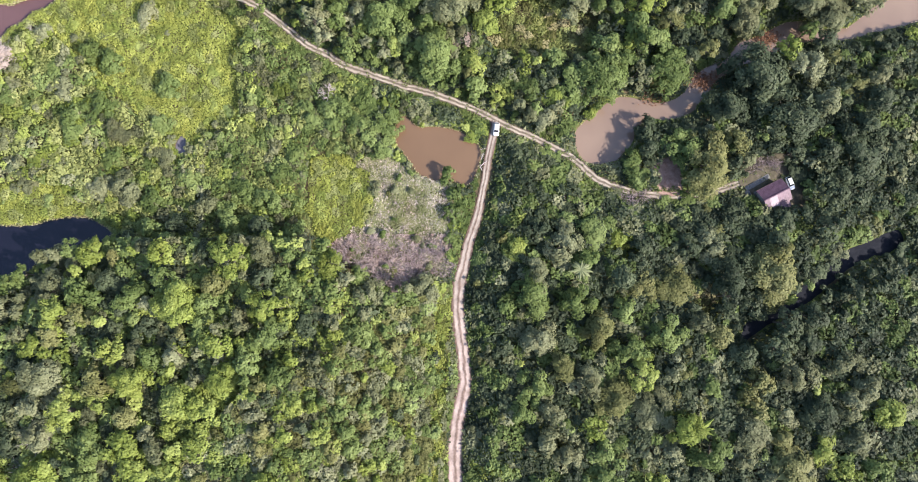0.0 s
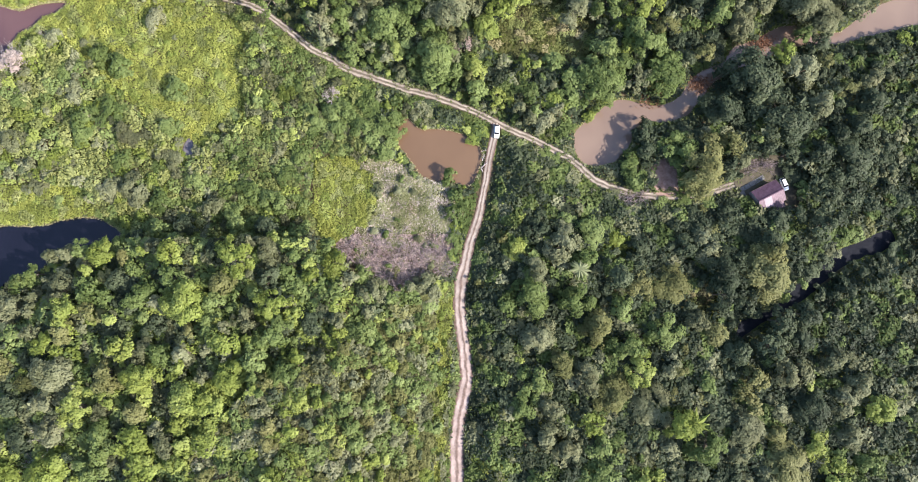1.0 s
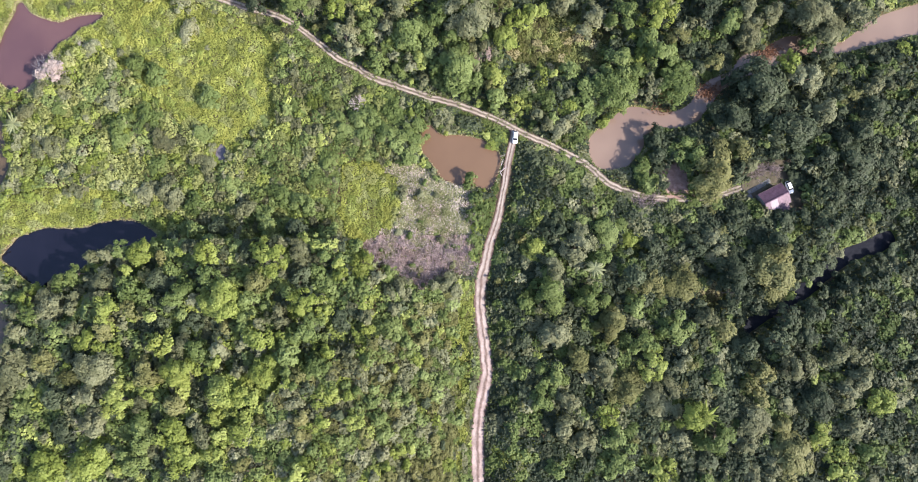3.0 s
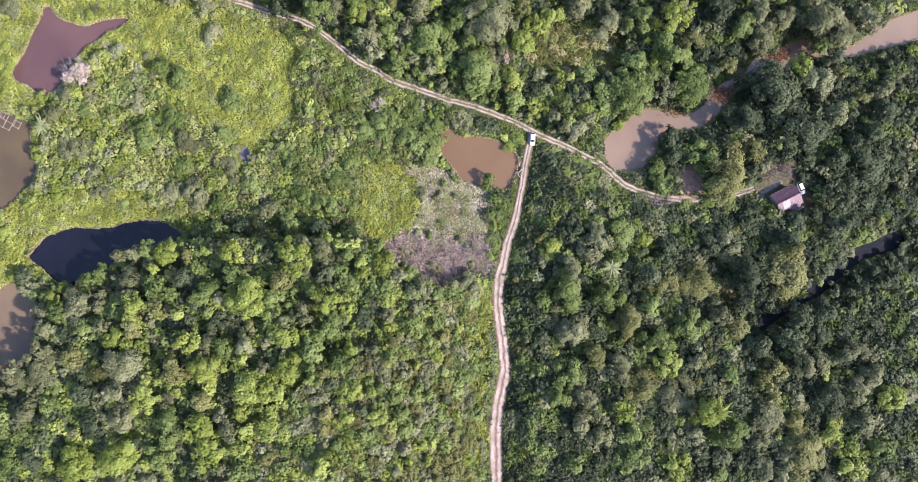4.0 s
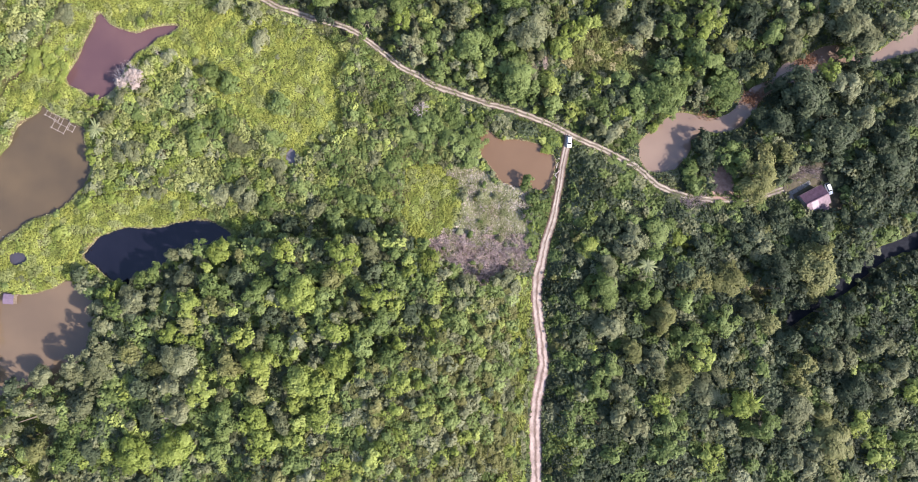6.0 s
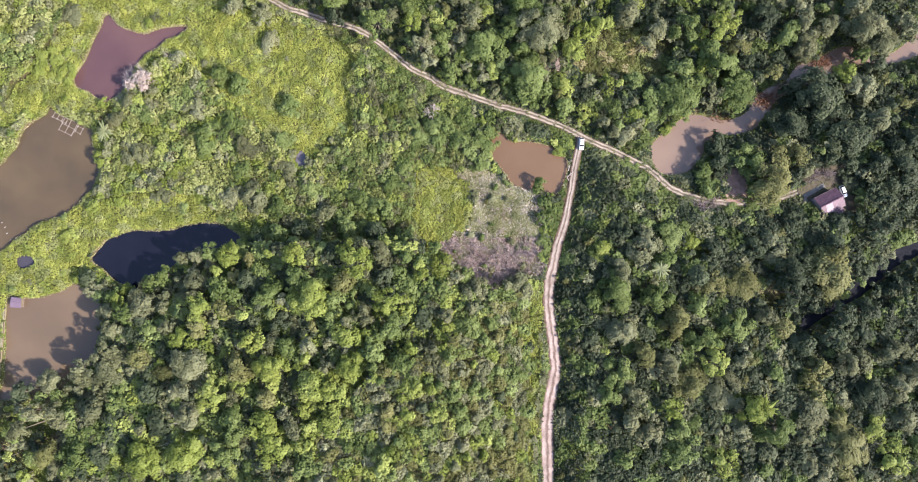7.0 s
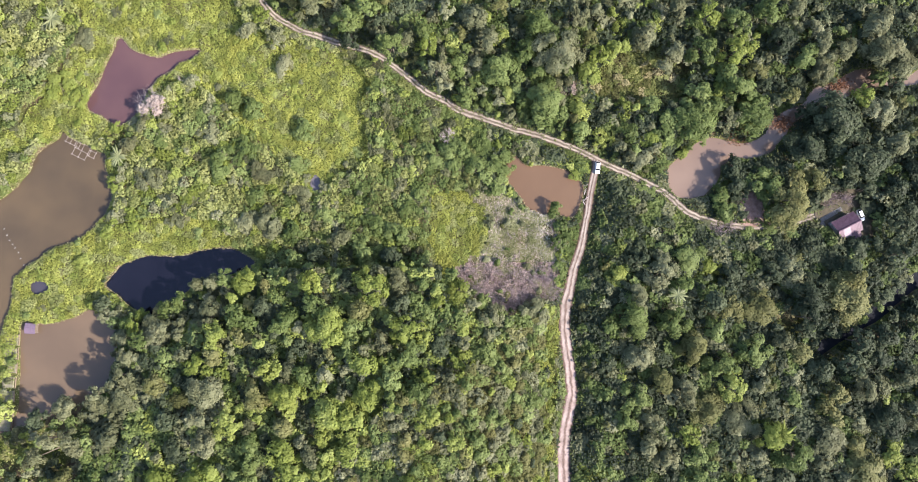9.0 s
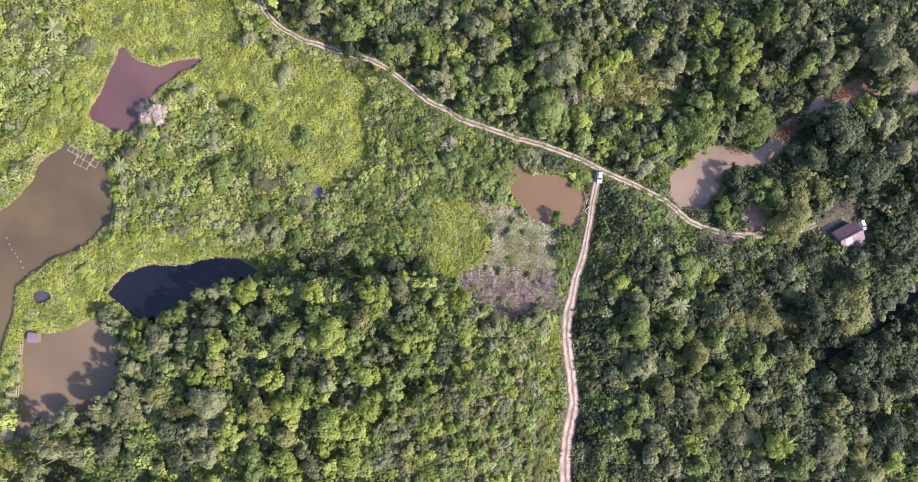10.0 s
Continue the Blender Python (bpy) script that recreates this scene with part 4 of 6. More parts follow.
def plant_tree(x, y, radius, height, kind, group):
    """One tree as a thing: a trunk with limbs, and a crown."""
    (v, f, hubs, crown_mesh, trunks), scale, size = crown_for(kind, radius, int(rng.integers(0, 3)))
    high = v[:, 2].max() * scale
    squat = min(1.0, max(0.25, (height - 0.3) / high))
    stem = max(0.4, (height - high) / scale)
    stem = round(stem * 2) / 2 or 0.5
    if stem not in trunks:
        tv, tf = trunk_arrays(stem, size, hubs, int(stem * 10))
        trunks[stem] = mesh_of("trunk", tv, tf, BARK, True)
    small = height < 6.5
    label = f"{'bushy shrub' if small else 'tall broadleaf tree' if radius > 4 else 'broadleaf tree'} with a {'wide ' if radius > 6 else ''}{WORDS[kind]} crown of uneven clumps"
    ob = thing("shrub" if small else "tree", pose(x, y, 0, 0, 0, rng.uniform(0, 360)) @ Matrix.Diagonal((scale, scale, scale * squat, 1.0)), label, "shrub" if small else "tree", group)
    part("trunk", trunks[stem], BARK, ob)
    part("crown", crown_mesh, LEAF[kind], ob).location = (0, 0, stem)
    return ob


def sunny_side(x, y):
    """Whether a place lies between a track and the sun, where only low growth stands."""
    if y < 2 and y > -150 and x > np.interp(y, SOUTH[::-1, 1], SOUTH[::-1, 0]):
        if x < 45 or y < np.interp(x, MAIN[:, 0], MAIN[:, 1]):
            return True
    return y < np.interp(x, MAIN[:, 0], MAIN[:, 1]) and x > -120


def track_cap(x, y, height, wide=0.0):
    """The height to which a plant may grow without shading the tracks."""
    if not sunny_side(x, y):
        return height
    d = min(far_from(np.array([[x, y]]), MAIN[::4])[0], far_from(np.array([[x, y]]), SOUTH[::4])[0])
    return min(height, 0.6 + 0.68 * max(0, d - wide - 2.8))


SPOTS = []  # x, y, radius of all that is planted
for group, rows in (
    ("trees north of the track", NORTH_WOOD_A + NORTH_WOOD_B + NORTH_WOOD_C + NORTH_WOOD_D),
    ("trees between river and house", RIVER_WOOD_A + RIVER_WOOD_B),
    ("trees of the east wood", EAST_WOOD_A + EAST_WOOD_B + EAST_WOOD_C + EAST_WOOD_D + EAST_WOOD_E + EAST_WOOD_F),
    ("trees of the west wood", WEST_WOOD_A + WEST_WOOD_B + WEST_WOOD_C + WEST_WOOD_D + WEST_WOOD_E),
    ("shrubs of the shrubland", SHRUBLAND_A + SHRUBLAND_B + SHRUBLAND_C),
    ("shrubs on the pond banks", BANK_SHRUBS),
    ("growth along shores and track", SHORE_TREES),
    ("shrubs round the pond", POND_SHRUBS_A),
):
    for x, y, radius, height, kind in rows:
        plant_tree(x, y, radius, max(track_cap(x, y, height, 0.55 * radius), radius * 0.4), kind, group)
        SPOTS.append((x, y, radius))

# ---- the rest of the wood, planted by the plan ----
FIELDS = (FIELD_NORTH, FIELD_WEST, FIELD_POND, VERGE, GLADE)
THICKET_LINE = np.array(THICKET)


def survey(xy):
    """What each point of the plan is: 0 wood, 1 field, 2 brush, 3 bare, 4 water, 5 track, 6 low thicket, 7 scrubby clearing; and how far the tracks are."""
    what = np.zeros(len(xy), int)
    sure = xy
    xy = xy + np.array([(2.6 * noise.noise((x / 5, y / 5, 0.0)), 2.6 * noise.noise((x / 5, y / 5, 7.0))) for x, y in xy])
    for f in FIELDS:
        what[inside(xy, f)] = 1
    what[inside(xy, CLEARING) | inside(xy, HOLLOW)] = 7
    wide = xy + 0.7 * (xy - sure)
    what[inside(wide, BRUSH)] = 2
    what[inside(xy, CLAY) | inside(xy, YARD)] = 3
    xy = sure
    what[water_depth(xy) > -0.3] = 4
    near = np.minimum(far_from(xy, MAIN[::4]) + 0.2, far_from(xy, SOUTH[::4]) - 0.5)
    low = (what == 0) & (((xy[:, 0] < -42) & (xy[:, 1] > -38) & (xy[:, 1] < np.interp(xy[:, 0], MAIN[:, 0], MAIN[:, 1]))) | (xy[:, 0] < -190) | inside(xy, THICKET))
    what[low] = 6
    what[near < 1.7] = 5
    return what, near


CELL, X0, Y0, X1, Y1 = 0.6, -248.0, -136.0, 160.0, 88.0
NX, NY = int((X1 - X0) / CELL), int((Y1 - Y0) / CELL)
_gx, _gy = np.meshgrid(X0 + CELL * (np.arange(NX) + 0.5), Y0 + CELL * (np.arange(NY) + 0.5))
PLAN_WHAT, PLAN_NEAR = survey(np.column_stack([_gx.ravel(), _gy.ravel()]))


PLAN_WET = water_depth(np.column_stack([_gx.ravel(), _gy.ravel()]), 9)


def plan_cell(xy):
    return ((xy[:, 0] - X0) / CELL).astype(int).clip(0, NX - 1) + NX * ((xy[:, 1] - Y0) / CELL).astype(int).clip(0, NY - 1)


def open_ground(xy):
    i = plan_cell(xy)
    return PLAN_WHAT[i], PLAN_NEAR[i]


def canopy_top(xy):
    """How high the growth stands at each place: the west wood is the tallest and sinks towards the track and the ponds."""
    x, y = xy[:, 0], xy[:, 1]
    west = np.interp(x, (-190, -172, -150, -130, -110, -66, -52, -42, -32, -24, -17, -13), (9, 13, 16, 18, 23, 25, 23, 18, 15, 10, 5, 2.5))
    west = west * np.interp(y, (-60, -40, -34), (1.0, 0.82, 0.45))
    shrub = 3.4 + 1.2 * np.clip(-(y - 5) / 25, 0, 1)
    north = y > np.interp(x, MAIN[:, 0], MAIN[:, 1])
    top = np.where((x < -12) & (y < -36), west, np.where((x < -5) & ~north, shrub, np.where(north & (x < 30), 12.5, 10.0)))
    return np.where((x < -190) & (y > 5), 2.4, top)


def habit(x, y):
    """Radius range, height range and the mix of kinds (grey, lime, mid, deep, olive) of the wood at a place."""
    if inside(np.array([[x, y]]), THICKET_LINE)[0]:
        top = canopy_top(np.array([[x, y]]))[0]
        return (1.4, 4.2), (0.85 * top, 1.06 * top), (0.30, 0.18, 0.26, 0.04, 0.22)
    if x < -12 and y < -38 and not (x < -200 and y > -85):
        top = canopy_top(np.array([[x, y]]))[0]
        # the greyer, darker mix far south-west puts haze and dimness into the leaves
        return (1.9, 6.0), (0.62 * top, 1.0 * top), (0.30, 0.34, 0.22, 0.08, 0.06) if x > -105 or y > -45 else (0.40, 0.14, 0.22, 0.20, 0.04)
    if 0 < x < 40 and -30 < y < 0:
        return (1.4, 3.6), (2.0, 5.0), (0.2, 0.24, 0.46, 0.05, 0.05)
    # far east: the large share of 'deep' puts cloud shade into the leaf colour
    if y < -22 and x > -10:
        return (1.6, 4.4), (2.5, 7.0), (0.27, 0.03, 0.2, 0.38, 0.12) if x < 55 or y < -75 else (0.16, 0.01, 0.1, 0.68, 0.05)
    if x > 25:
        return (1.6, 4.4), (3.5, 9.0), (0.16, 0.01, 0.13, 0.66, 0.04) if y < 35 else (0.36, 0.06, 0.24, 0.26, 0.08)
    if x < -190 and y > 5:
        return (1.2, 3.4), (1.3, 3.0), (0.5, 0.5, 0.0, 0.0, 0.0)
    north = np.interp(x, MAIN[:, 0], MAIN[:, 1]) if x < 30 else 0
    if y > north:
        return (1.6, 4.6), (4.0, 10.0), (0.36, 0.2, 0.3, 0.06, 0.08)
    return (1.3, 4.0), (1.9, 4.8), (0.31, 0.44, 0.22, 0.01, 0.02)


KINDS = ("grey", "lime", "mid", "deep", "olive")
planted = {k: [] for k in KINDS}
tones = {k: [] for k in KINDS}
stems = []


def plant_rest(count, shrink, gap, lower, spots):
    """Fills what is left between the trees already standing, by throwing darts."""
    xy = np.column_stack([rng.uniform(-246, 158, count), rng.uniform(-134, 86, count)])
    what, near = open_ground(xy)
    taken = np.zeros((count + len(spots), 3))
    taken[: len(spots)] = spots
    n = len(spots)
    made = []
    shore = PLAN_WET[plan_cell(xy)]
    for (x, y), w, d, s in zip(xy, what, near, shore):
        if w in (3, 4, 5) or (w == 2 and rng.random() < 0.93) or (w == 6 and rng.random() < (0.55 if y < -50 else 0.9)):
            continue
        if w in (1, 7) and rng.random() < 0.8:
            continue
        if x > 22 and s > -3.5 and y > -20:
            continue
        (r0, r1), (h0, h1), mixed = habit(x, y)
        radius, height = (r0 + (r1 - r0) * rng.random() ** 1.4) * shrink, rng.uniform(h0, h1) * lower
        if w == 2:
            radius, height, mixed = rng.uniform(0.7, 1.8), rng.uniform(1.0, 2.6), (0.4, 0.1, 0.3, 0.0, 0.2)
        if w in (1, 7):
            small = inside(np.array([[x, y]]), FIELD_POND)[0]
            if noise.noise((x / 13, y / 13, 5.0)) < rng.uniform(0.0, 0.5):
                continue
            radius, height, mixed = rng.uniform(0.55, 2.4), rng.uniform(0.8, 2.4), (0.2, 0.58, 0.22, 0.0, 0.0)
            if small:
                radius, height = radius * 0.5, height * 0.4
        if d < 2.6 + radius * 0.5:
            if d < 2.3 + 0.4:
                continue
            radius = min(radius, (d - 1.6) * 0.8)
            height = min(height, 2.0 + radius * 1.6)
        if d < 4.4 and sunny_side(x, y):
            continue
        if x > 60 and y < -35 and s > -0.15 * radius:
            continue
        if d < 26:
            height = max(track_cap(x, y, height), 0.9)
            radius = min(radius, height * 0.8)
        if s > -9 and not (x > 60 and y < -35):
            height = min(height, 1.5 - (1.7 if x < -100 else 0.7) * (s + 0.5))
            radius = min(radius, max(0.6, -s * 0.9), height)
        if radius < 0.5:
            continue
        q = taken[:n]
        if ((q[:, 0] - x) ** 2 + (q[:, 1] - y) ** 2 < (gap * (q[:, 2] + radius)) ** 2).any():
            continue
        taken[n] = x, y, radius
        n += 1
        made.append((x, y, radius, height, KINDS[rng.choice(5, p=mixed)]))
    return taken[:n], made


def add_stuff(x, y, radius, height, kind):
    (v, f, hubs, _, _), scale, size = crown_for(kind, radius, int(rng.integers(0, 3)))
    a = rng.uniform(0, 2 * math.pi)
    c, s = math.cos(a) * scale, math.sin(a) * scale
    tall = scale * min(1.0, max(0.3, (height - 0.2) / (v[:, 2].max() * scale)))
    base = max(0.0, height - v[:, 2].max() * tall)
    w = np.column_stack([v[:, 0] * c - v[:, 1] * s + x, v[:, 0] * s + v[:, 1] * c + y, v[:, 2] * tall + base])
    planted[kind].append((w, f))
    tones[kind].append(np.full(len(w), rng.normal() * 0.22))
    if height > 5:
        stems.append(tube([(x, y, -0.3), (x, y, base * 0.6), (x, y, base + radius * 0.6)], [0.1 + 0.05 * radius, 0.08 + 0.03 * radius, 0.04], 5))


spots, made = plant_rest(26000, 1.0, 0.66, 1.0, np.array(SPOTS))
near_mid = sorted(made, key=lambda m: (m[0] + 20) ** 2 + (m[1] + 30) ** 2)
for m in near_mid[:40]:
    plant_tree(*m, "trees round the junction")
for m in near_mid[40:]:
    add_stuff(*m)

# ---- growth that closes over the ground: cushions of leaves, plant against plant ----
def cell_random(c, salt):
    """Even random numbers from 0 to 1 for whole-numbered cells of the plan."""
    h = (c[:, 0] * 73856093 ^ c[:, 1] * 19349663 ^ salt * 83492791) & 0x7FFFFFFF
    h = (h ^ (h >> 13)) * 1274126177 & 0x7FFFFFFF
    return ((h ^ (h >> 16)) & 0xFFFFF) / 1048576.0


def cushions(xy, size, salt):
    """The plant that each point belongs to, and how far from its middle the point lies, 0 to about 1."""
    g = np.floor(xy / size).astype(np.int64)
    best, owner = np.full(len(xy), 9.0), g.copy()
    for dx in (-1, 0, 1):
        for dy in (-1, 0, 1):
            c = g + (dx, dy)
            middle = (c + np.column_stack([cell_random(c, salt), cell_random(c, salt + 1)])) * size
            d = np.hypot(*(xy - middle).T) / size / (0.75 + 0.5 * cell_random(c, salt + 2))
            near = d < best
            best[near], owner[near] = d[near], c[near]
    return best, owner


def growth_height(xy, size, rise, salt):
    """Height over its base of a closed cover of rounded plants with smaller lumps on them."""
    d, owner = cushions(xy, size, salt)
    own = 0.55 + 0.9 * cell_random(owner, salt + 3)
    z = own * np.sqrt(np.clip(1 - d * d / 0.95, 0.0, 1)) * 0.72
    d2, owner2 = cushions(xy, size * 0.38, salt + 20)
    z += 0.34 * np.sqrt(np.clip(1 - d2 * d2, 0.0, 1)) * (0.4 + 0.9 * cell_random(owner2, salt + 23))
    return rise * z, owner


def closed_cover(wanted, where, density, leaf, size, rise, base, mixed, salt, name, label, vary, loose=0.24):
    """Leaves all over a closed, bumpy cover; mixed: the share of each leaf material, plant by plant."""
    x0, y0, x1, y1 = where
    count = int((x1 - x0) * (y1 - y0) * density)
    xy = np.column_stack([rng.uniform(x0, x1, count), rng.uniform(y0, y1, count)])
    i = plan_cell(xy)
    keep = np.isin(PLAN_WHAT[i], wanted) & (PLAN_WET[i] < -0.4)
    xy, i = xy[keep], i[keep]
    top, e = canopy_top(xy), 0.22
    room = np.minimum(0.35 + 0.55 * np.maximum(0, PLAN_NEAR[i] - 1.9), np.maximum(0.3, -0.7 * PLAN_WET[i]))
    h, owner = growth_height(xy, size, rise, salt)
    hx, hy = growth_height(xy + (e, 0), size, rise, salt)[0], growth_height(xy + (0, e), size, rise, salt)[0]
    low = np.clip(room / (base * top + rise), 0, 1)
    z = (base * top + h) * low
    steep = np.column_stack([-(hx - h) / e, -(hy - h) / e]).clip(-2.5, 2.5) * low[:, None]
    way = np.column_stack([steep, np.ones(len(xy))])
    way = way / np.linalg.norm(way, axis=1, keepdims=True) + loose * rng.normal(size=(len(xy), 3))
    pick, tone = cell_random(owner, salt + 5), (cell_random(owner, salt + 6) - 0.5) * vary
    place = np.column_stack([xy, z + rng.normal(size=len(xy)) * 0.1])
    lower = 0.0
    for material, share in mixed:
        chosen = (pick >= lower) & (pick < lower + share)
        lower += share
        n = int(chosen.sum())
        if n < 5:
            continue
        v, f = leaflets(place[chosen], way[chosen], leaf * rng.uniform(0.6, 1.4, n), rng)
        tagged(new(name, mesh_of(name, v, f, material, tone=np.repeat(tone[chosen], 3))), label, name.replace("_", " "), kind="stuff")


FAR_WEST, NEAR_WEST, LOW_SOUTH, WHOLE = (-246, -40, -98, 86), (-98, -40, -5, 86), (-104, -134, -12, -40), (-246, -134, 158, 86)
WEST_HALF, NORTH_WEST, EAST_HALF = (-246, -134, -12, -36), (-246, -36, -12, 86), (-12, -134, 158, 86)
closed_cover((6,), FAR_WEST, 9.5, 0.70, 3.5, 2.7, 0.22, ((THICKET_GREEN, 0.46), (LEAF["grey"], 0.16), (LEAF["lime"], 0.2), (LEAF["mid"], 0.18)), 11, "shrub_cover", "low pale green shrubs and creepers grown into one another", 0.5)
closed_cover((6,), NEAR_WEST, 9.5, 0.70, 3.7, 2.9, 0.25, ((THICKET_GREEN, 0.22), (LEAF["grey"], 0.22), (LEAF["lime"], 0.16), (LEAF["mid"], 0.4)), 11, "shrub_cover", "low green shrubs and creepers grown into one another", 0.5)
closed_cover((6,), LOW_SOUTH, 10.0, 0.66, 4.2, 3.2, 0.72, ((LEAF["grey"], 0.28), (LEAF["lime"], 0.16), (LEAF["mid"], 0.3), (LEAF["olive"], 0.26)), 31, "creeper_cover", "creepers and small crowns closed over the thicket", 0.4)
closed_cover((1,), WHOLE, 13.0, 0.52, 2.8, 0.85, 0.05, ((GRASS, 0.66), (THICKET_GREEN, 0.2), (LEAF["lime"], 0.14)), 51, "meadow_cover", "rank yellow-green ferns and grass in low tussocks", 0.34, 0.26)
closed_cover((7,), WHOLE, 10.0, 0.6, 3.0, 1.5, 0.05, ((LEAF["olive"], 0.4), (THICKET_GREEN, 0.4), (REED, 0.2)), 61, "clearing_cover", "olive scrub and dry grass closed over a clearing", 0.4)
closed_cover((0,), WEST_HALF, 5.5, 0.95, 4.4, 3.4, 0.56, ((LEAF["deep"], 0.25), (LEAF["mid"], 0.45), (LEAF["grey"], 0.2), (LEAF["lime"], 0.1)), 71, "lower_canopy", "green lower storey of the tall west wood", 0.5)
closed_cover((0,), NORTH_WEST, 4.6, 0.98, 4.4, 2.6, 0.3, ((LEAF["deep"], 0.5), (LEAF["mid"], 0.36), (LEAF["grey"], 0.14)), 71, "lower_canopy", "green lower storey of the wood under taller crowns", 0.5)
closed_cover((0,), EAST_HALF, 4.6, 0.98, 4.4, 2.6, 0.3, ((LEAF["deep"], 0.62), (LEAF["mid"], 0.26), (LEAF["grey"], 0.12)), 71, "lower_canopy", "dark green lower storey of the wood under taller crowns", 0.5)
for k in range(900):
    x, y = rng.uniform(-102, -16), rng.uniform(-132, -54)
    at = np.array([[x, y]])
    if open_ground(at)[0][0] == 6 and rng.random() < 0.5:
        high = canopy_top(at)[0]
        stems.append(tube([(x, y, -0.3), (x + 0.2, y, high * 0.5), (x + 0.1, y + 0.2, high * 0.95)], [0.14, 0.1, 0.05], 5))
# the wood goes on all round, coarser where it is never seen close
FAR = [crown_arrays(3.6, 900 + k, 1.3, 0.5, 0.7)[:2] for k in range(4)]
for k in range(520):
    x, y = rng.uniform(-330, 245), rng.uniform(-215, 170)
    if X0 < x < X1 and Y0 < y < Y1 or (x < -225 and -110 < y < 20):
        continue
    v, f = FAR[k % 4]
    planted["grey" if k % 3 else "mid"].append((v * rng.uniform(1.5, 2.3) + np.array([x, y, rng.uniform(3, 8)]), f))
    tones["grey" if k % 3 else "mid"].append(np.full(len(v), rng.normal() * 0.22))
for kind in KINDS:
    v, f = joined(planted[kind])
    tagged(new("forest_canopy", mesh_of("forest_canopy", v, f, LEAF[kind], tone=np.concatenate(tones[kind]))), f"{WORDS[kind]} crowns of the dense forest and thicket", "forest", kind="stuff")
v, f = joined(stems)
tagged(new("forest_trunks", mesh_of("forest_trunks", v, f, BARK, True)), "brown trunks standing under the forest canopy", "forest", kind="stuff")


# ---- low cover ----
def scatter(count, wanted, size, high, lean, material, name, label, area=None, slim=0.62, patch=None):
    x0, y0, x1, y1 = area or (-246, -134, 158, 86)
    xy = np.column_stack([rng.uniform(x0, x1, count), rng.uniform(y0, y1, count)])
    what, near = open_ground(xy)
    ok = np.isin(what, wanted)
    xy = xy[ok]
    if patch is not None:
        lumps = np.array([noise.noise((x / patch, y / patch, 2.0)) for x, y in xy])
        xy = xy[lumps > rng.uniform(-0.5, 0.35, len(xy))]
    n = len(xy)
    lumps = np.array([noise.noise((x / 3.0, y / 3.0, 6.0)) for x, y in xy])
    z = rng.uniform(high[0], high[1], n) * (1 + 0.8 * lumps)
    way = np.column_stack([rng.normal(size=(n, 2)) * lean, np.ones(n)])
    v, f = sprays(np.column_stack([xy, z]), way, rng.uniform(size[0], size[1], n), rng, slim)
    tagged(new(name, mesh_of(name, v, f, material)), label, name.replace("_", " "), kind="stuff")



scatter(62000, (0,), (0.8, 1.5), (0.15, 1.6), 0.8, UNDER, "undergrowth", "low mixed undergrowth on the forest floor")
scatter(240000, (1,), (0.3, 0.75), (0.1, 0.5), 0.25, GRASS, "meadow_grass", "bright yellow-green rank grass and ferns")
scatter(60000, (6,), (0.45, 0.95), (0.3, 1.4), 0.5, THICKET_GREEN, "thicket_grass", "yellow-green grass and creepers between low shrubs")
scatter(34000, (2,), (0.5, 1.6), (0.1, 0.7), 0.8, STRAW, "dry_brush", "pale dry stalks and fallen twigs", (-58, -48, -8, -8), 0.2, 5.0)
scatter(60000, (2,), (0.5, 1.5), (0.1, 1.3), 0.9, LITTER, "dead_scrub", "greyish mauve tangle of dead scrub", (-58, -75, -8, -36), 0.2, 7.0)
scatter(64000, (2,), (0.35, 0.85), (0.15, 0.7), 0.5, BRUSH_GREEN, "brush_grass", "soft green grass growing through dry brush", (-58, -52, -8, -8), 0.62, 8.0)


def bank_fringe(names, wide, count):
    """Dry grass in a narrow belt along the shores."""
    spots = []
    for name in names:
        line = SHORES[name]
        pick = rng.integers(0, len(line), count)
        spots.append(line[pick] + rng.normal(size=(count, 2)) * wide)
    xy = np.vstack(spots)
    xy = xy[water_depth(xy) < 0.25]
    n = len(xy)
    v, f = sprays(np.column_stack([xy, rng.uniform(-0.5, 0.25, n)]), np.column_stack([rng.normal(size=(n, 2)) * 0.8, np.ones(n)]), rng.uniform(0.3, 0.7, n), rng, 0.5)
    tagged(new("bank_grass", mesh_of("bank_grass", v, f, REED)), "pale dry grass along the pond banks", "grass", kind="stuff")


bank_fringe(("lake_a", "lake_b"), 0.9, 5000)
bank_fringe(("lake_d", "lake_c"), 0.5, 1500)
bank_fringe(("pond", "river"), 0.45, 900)


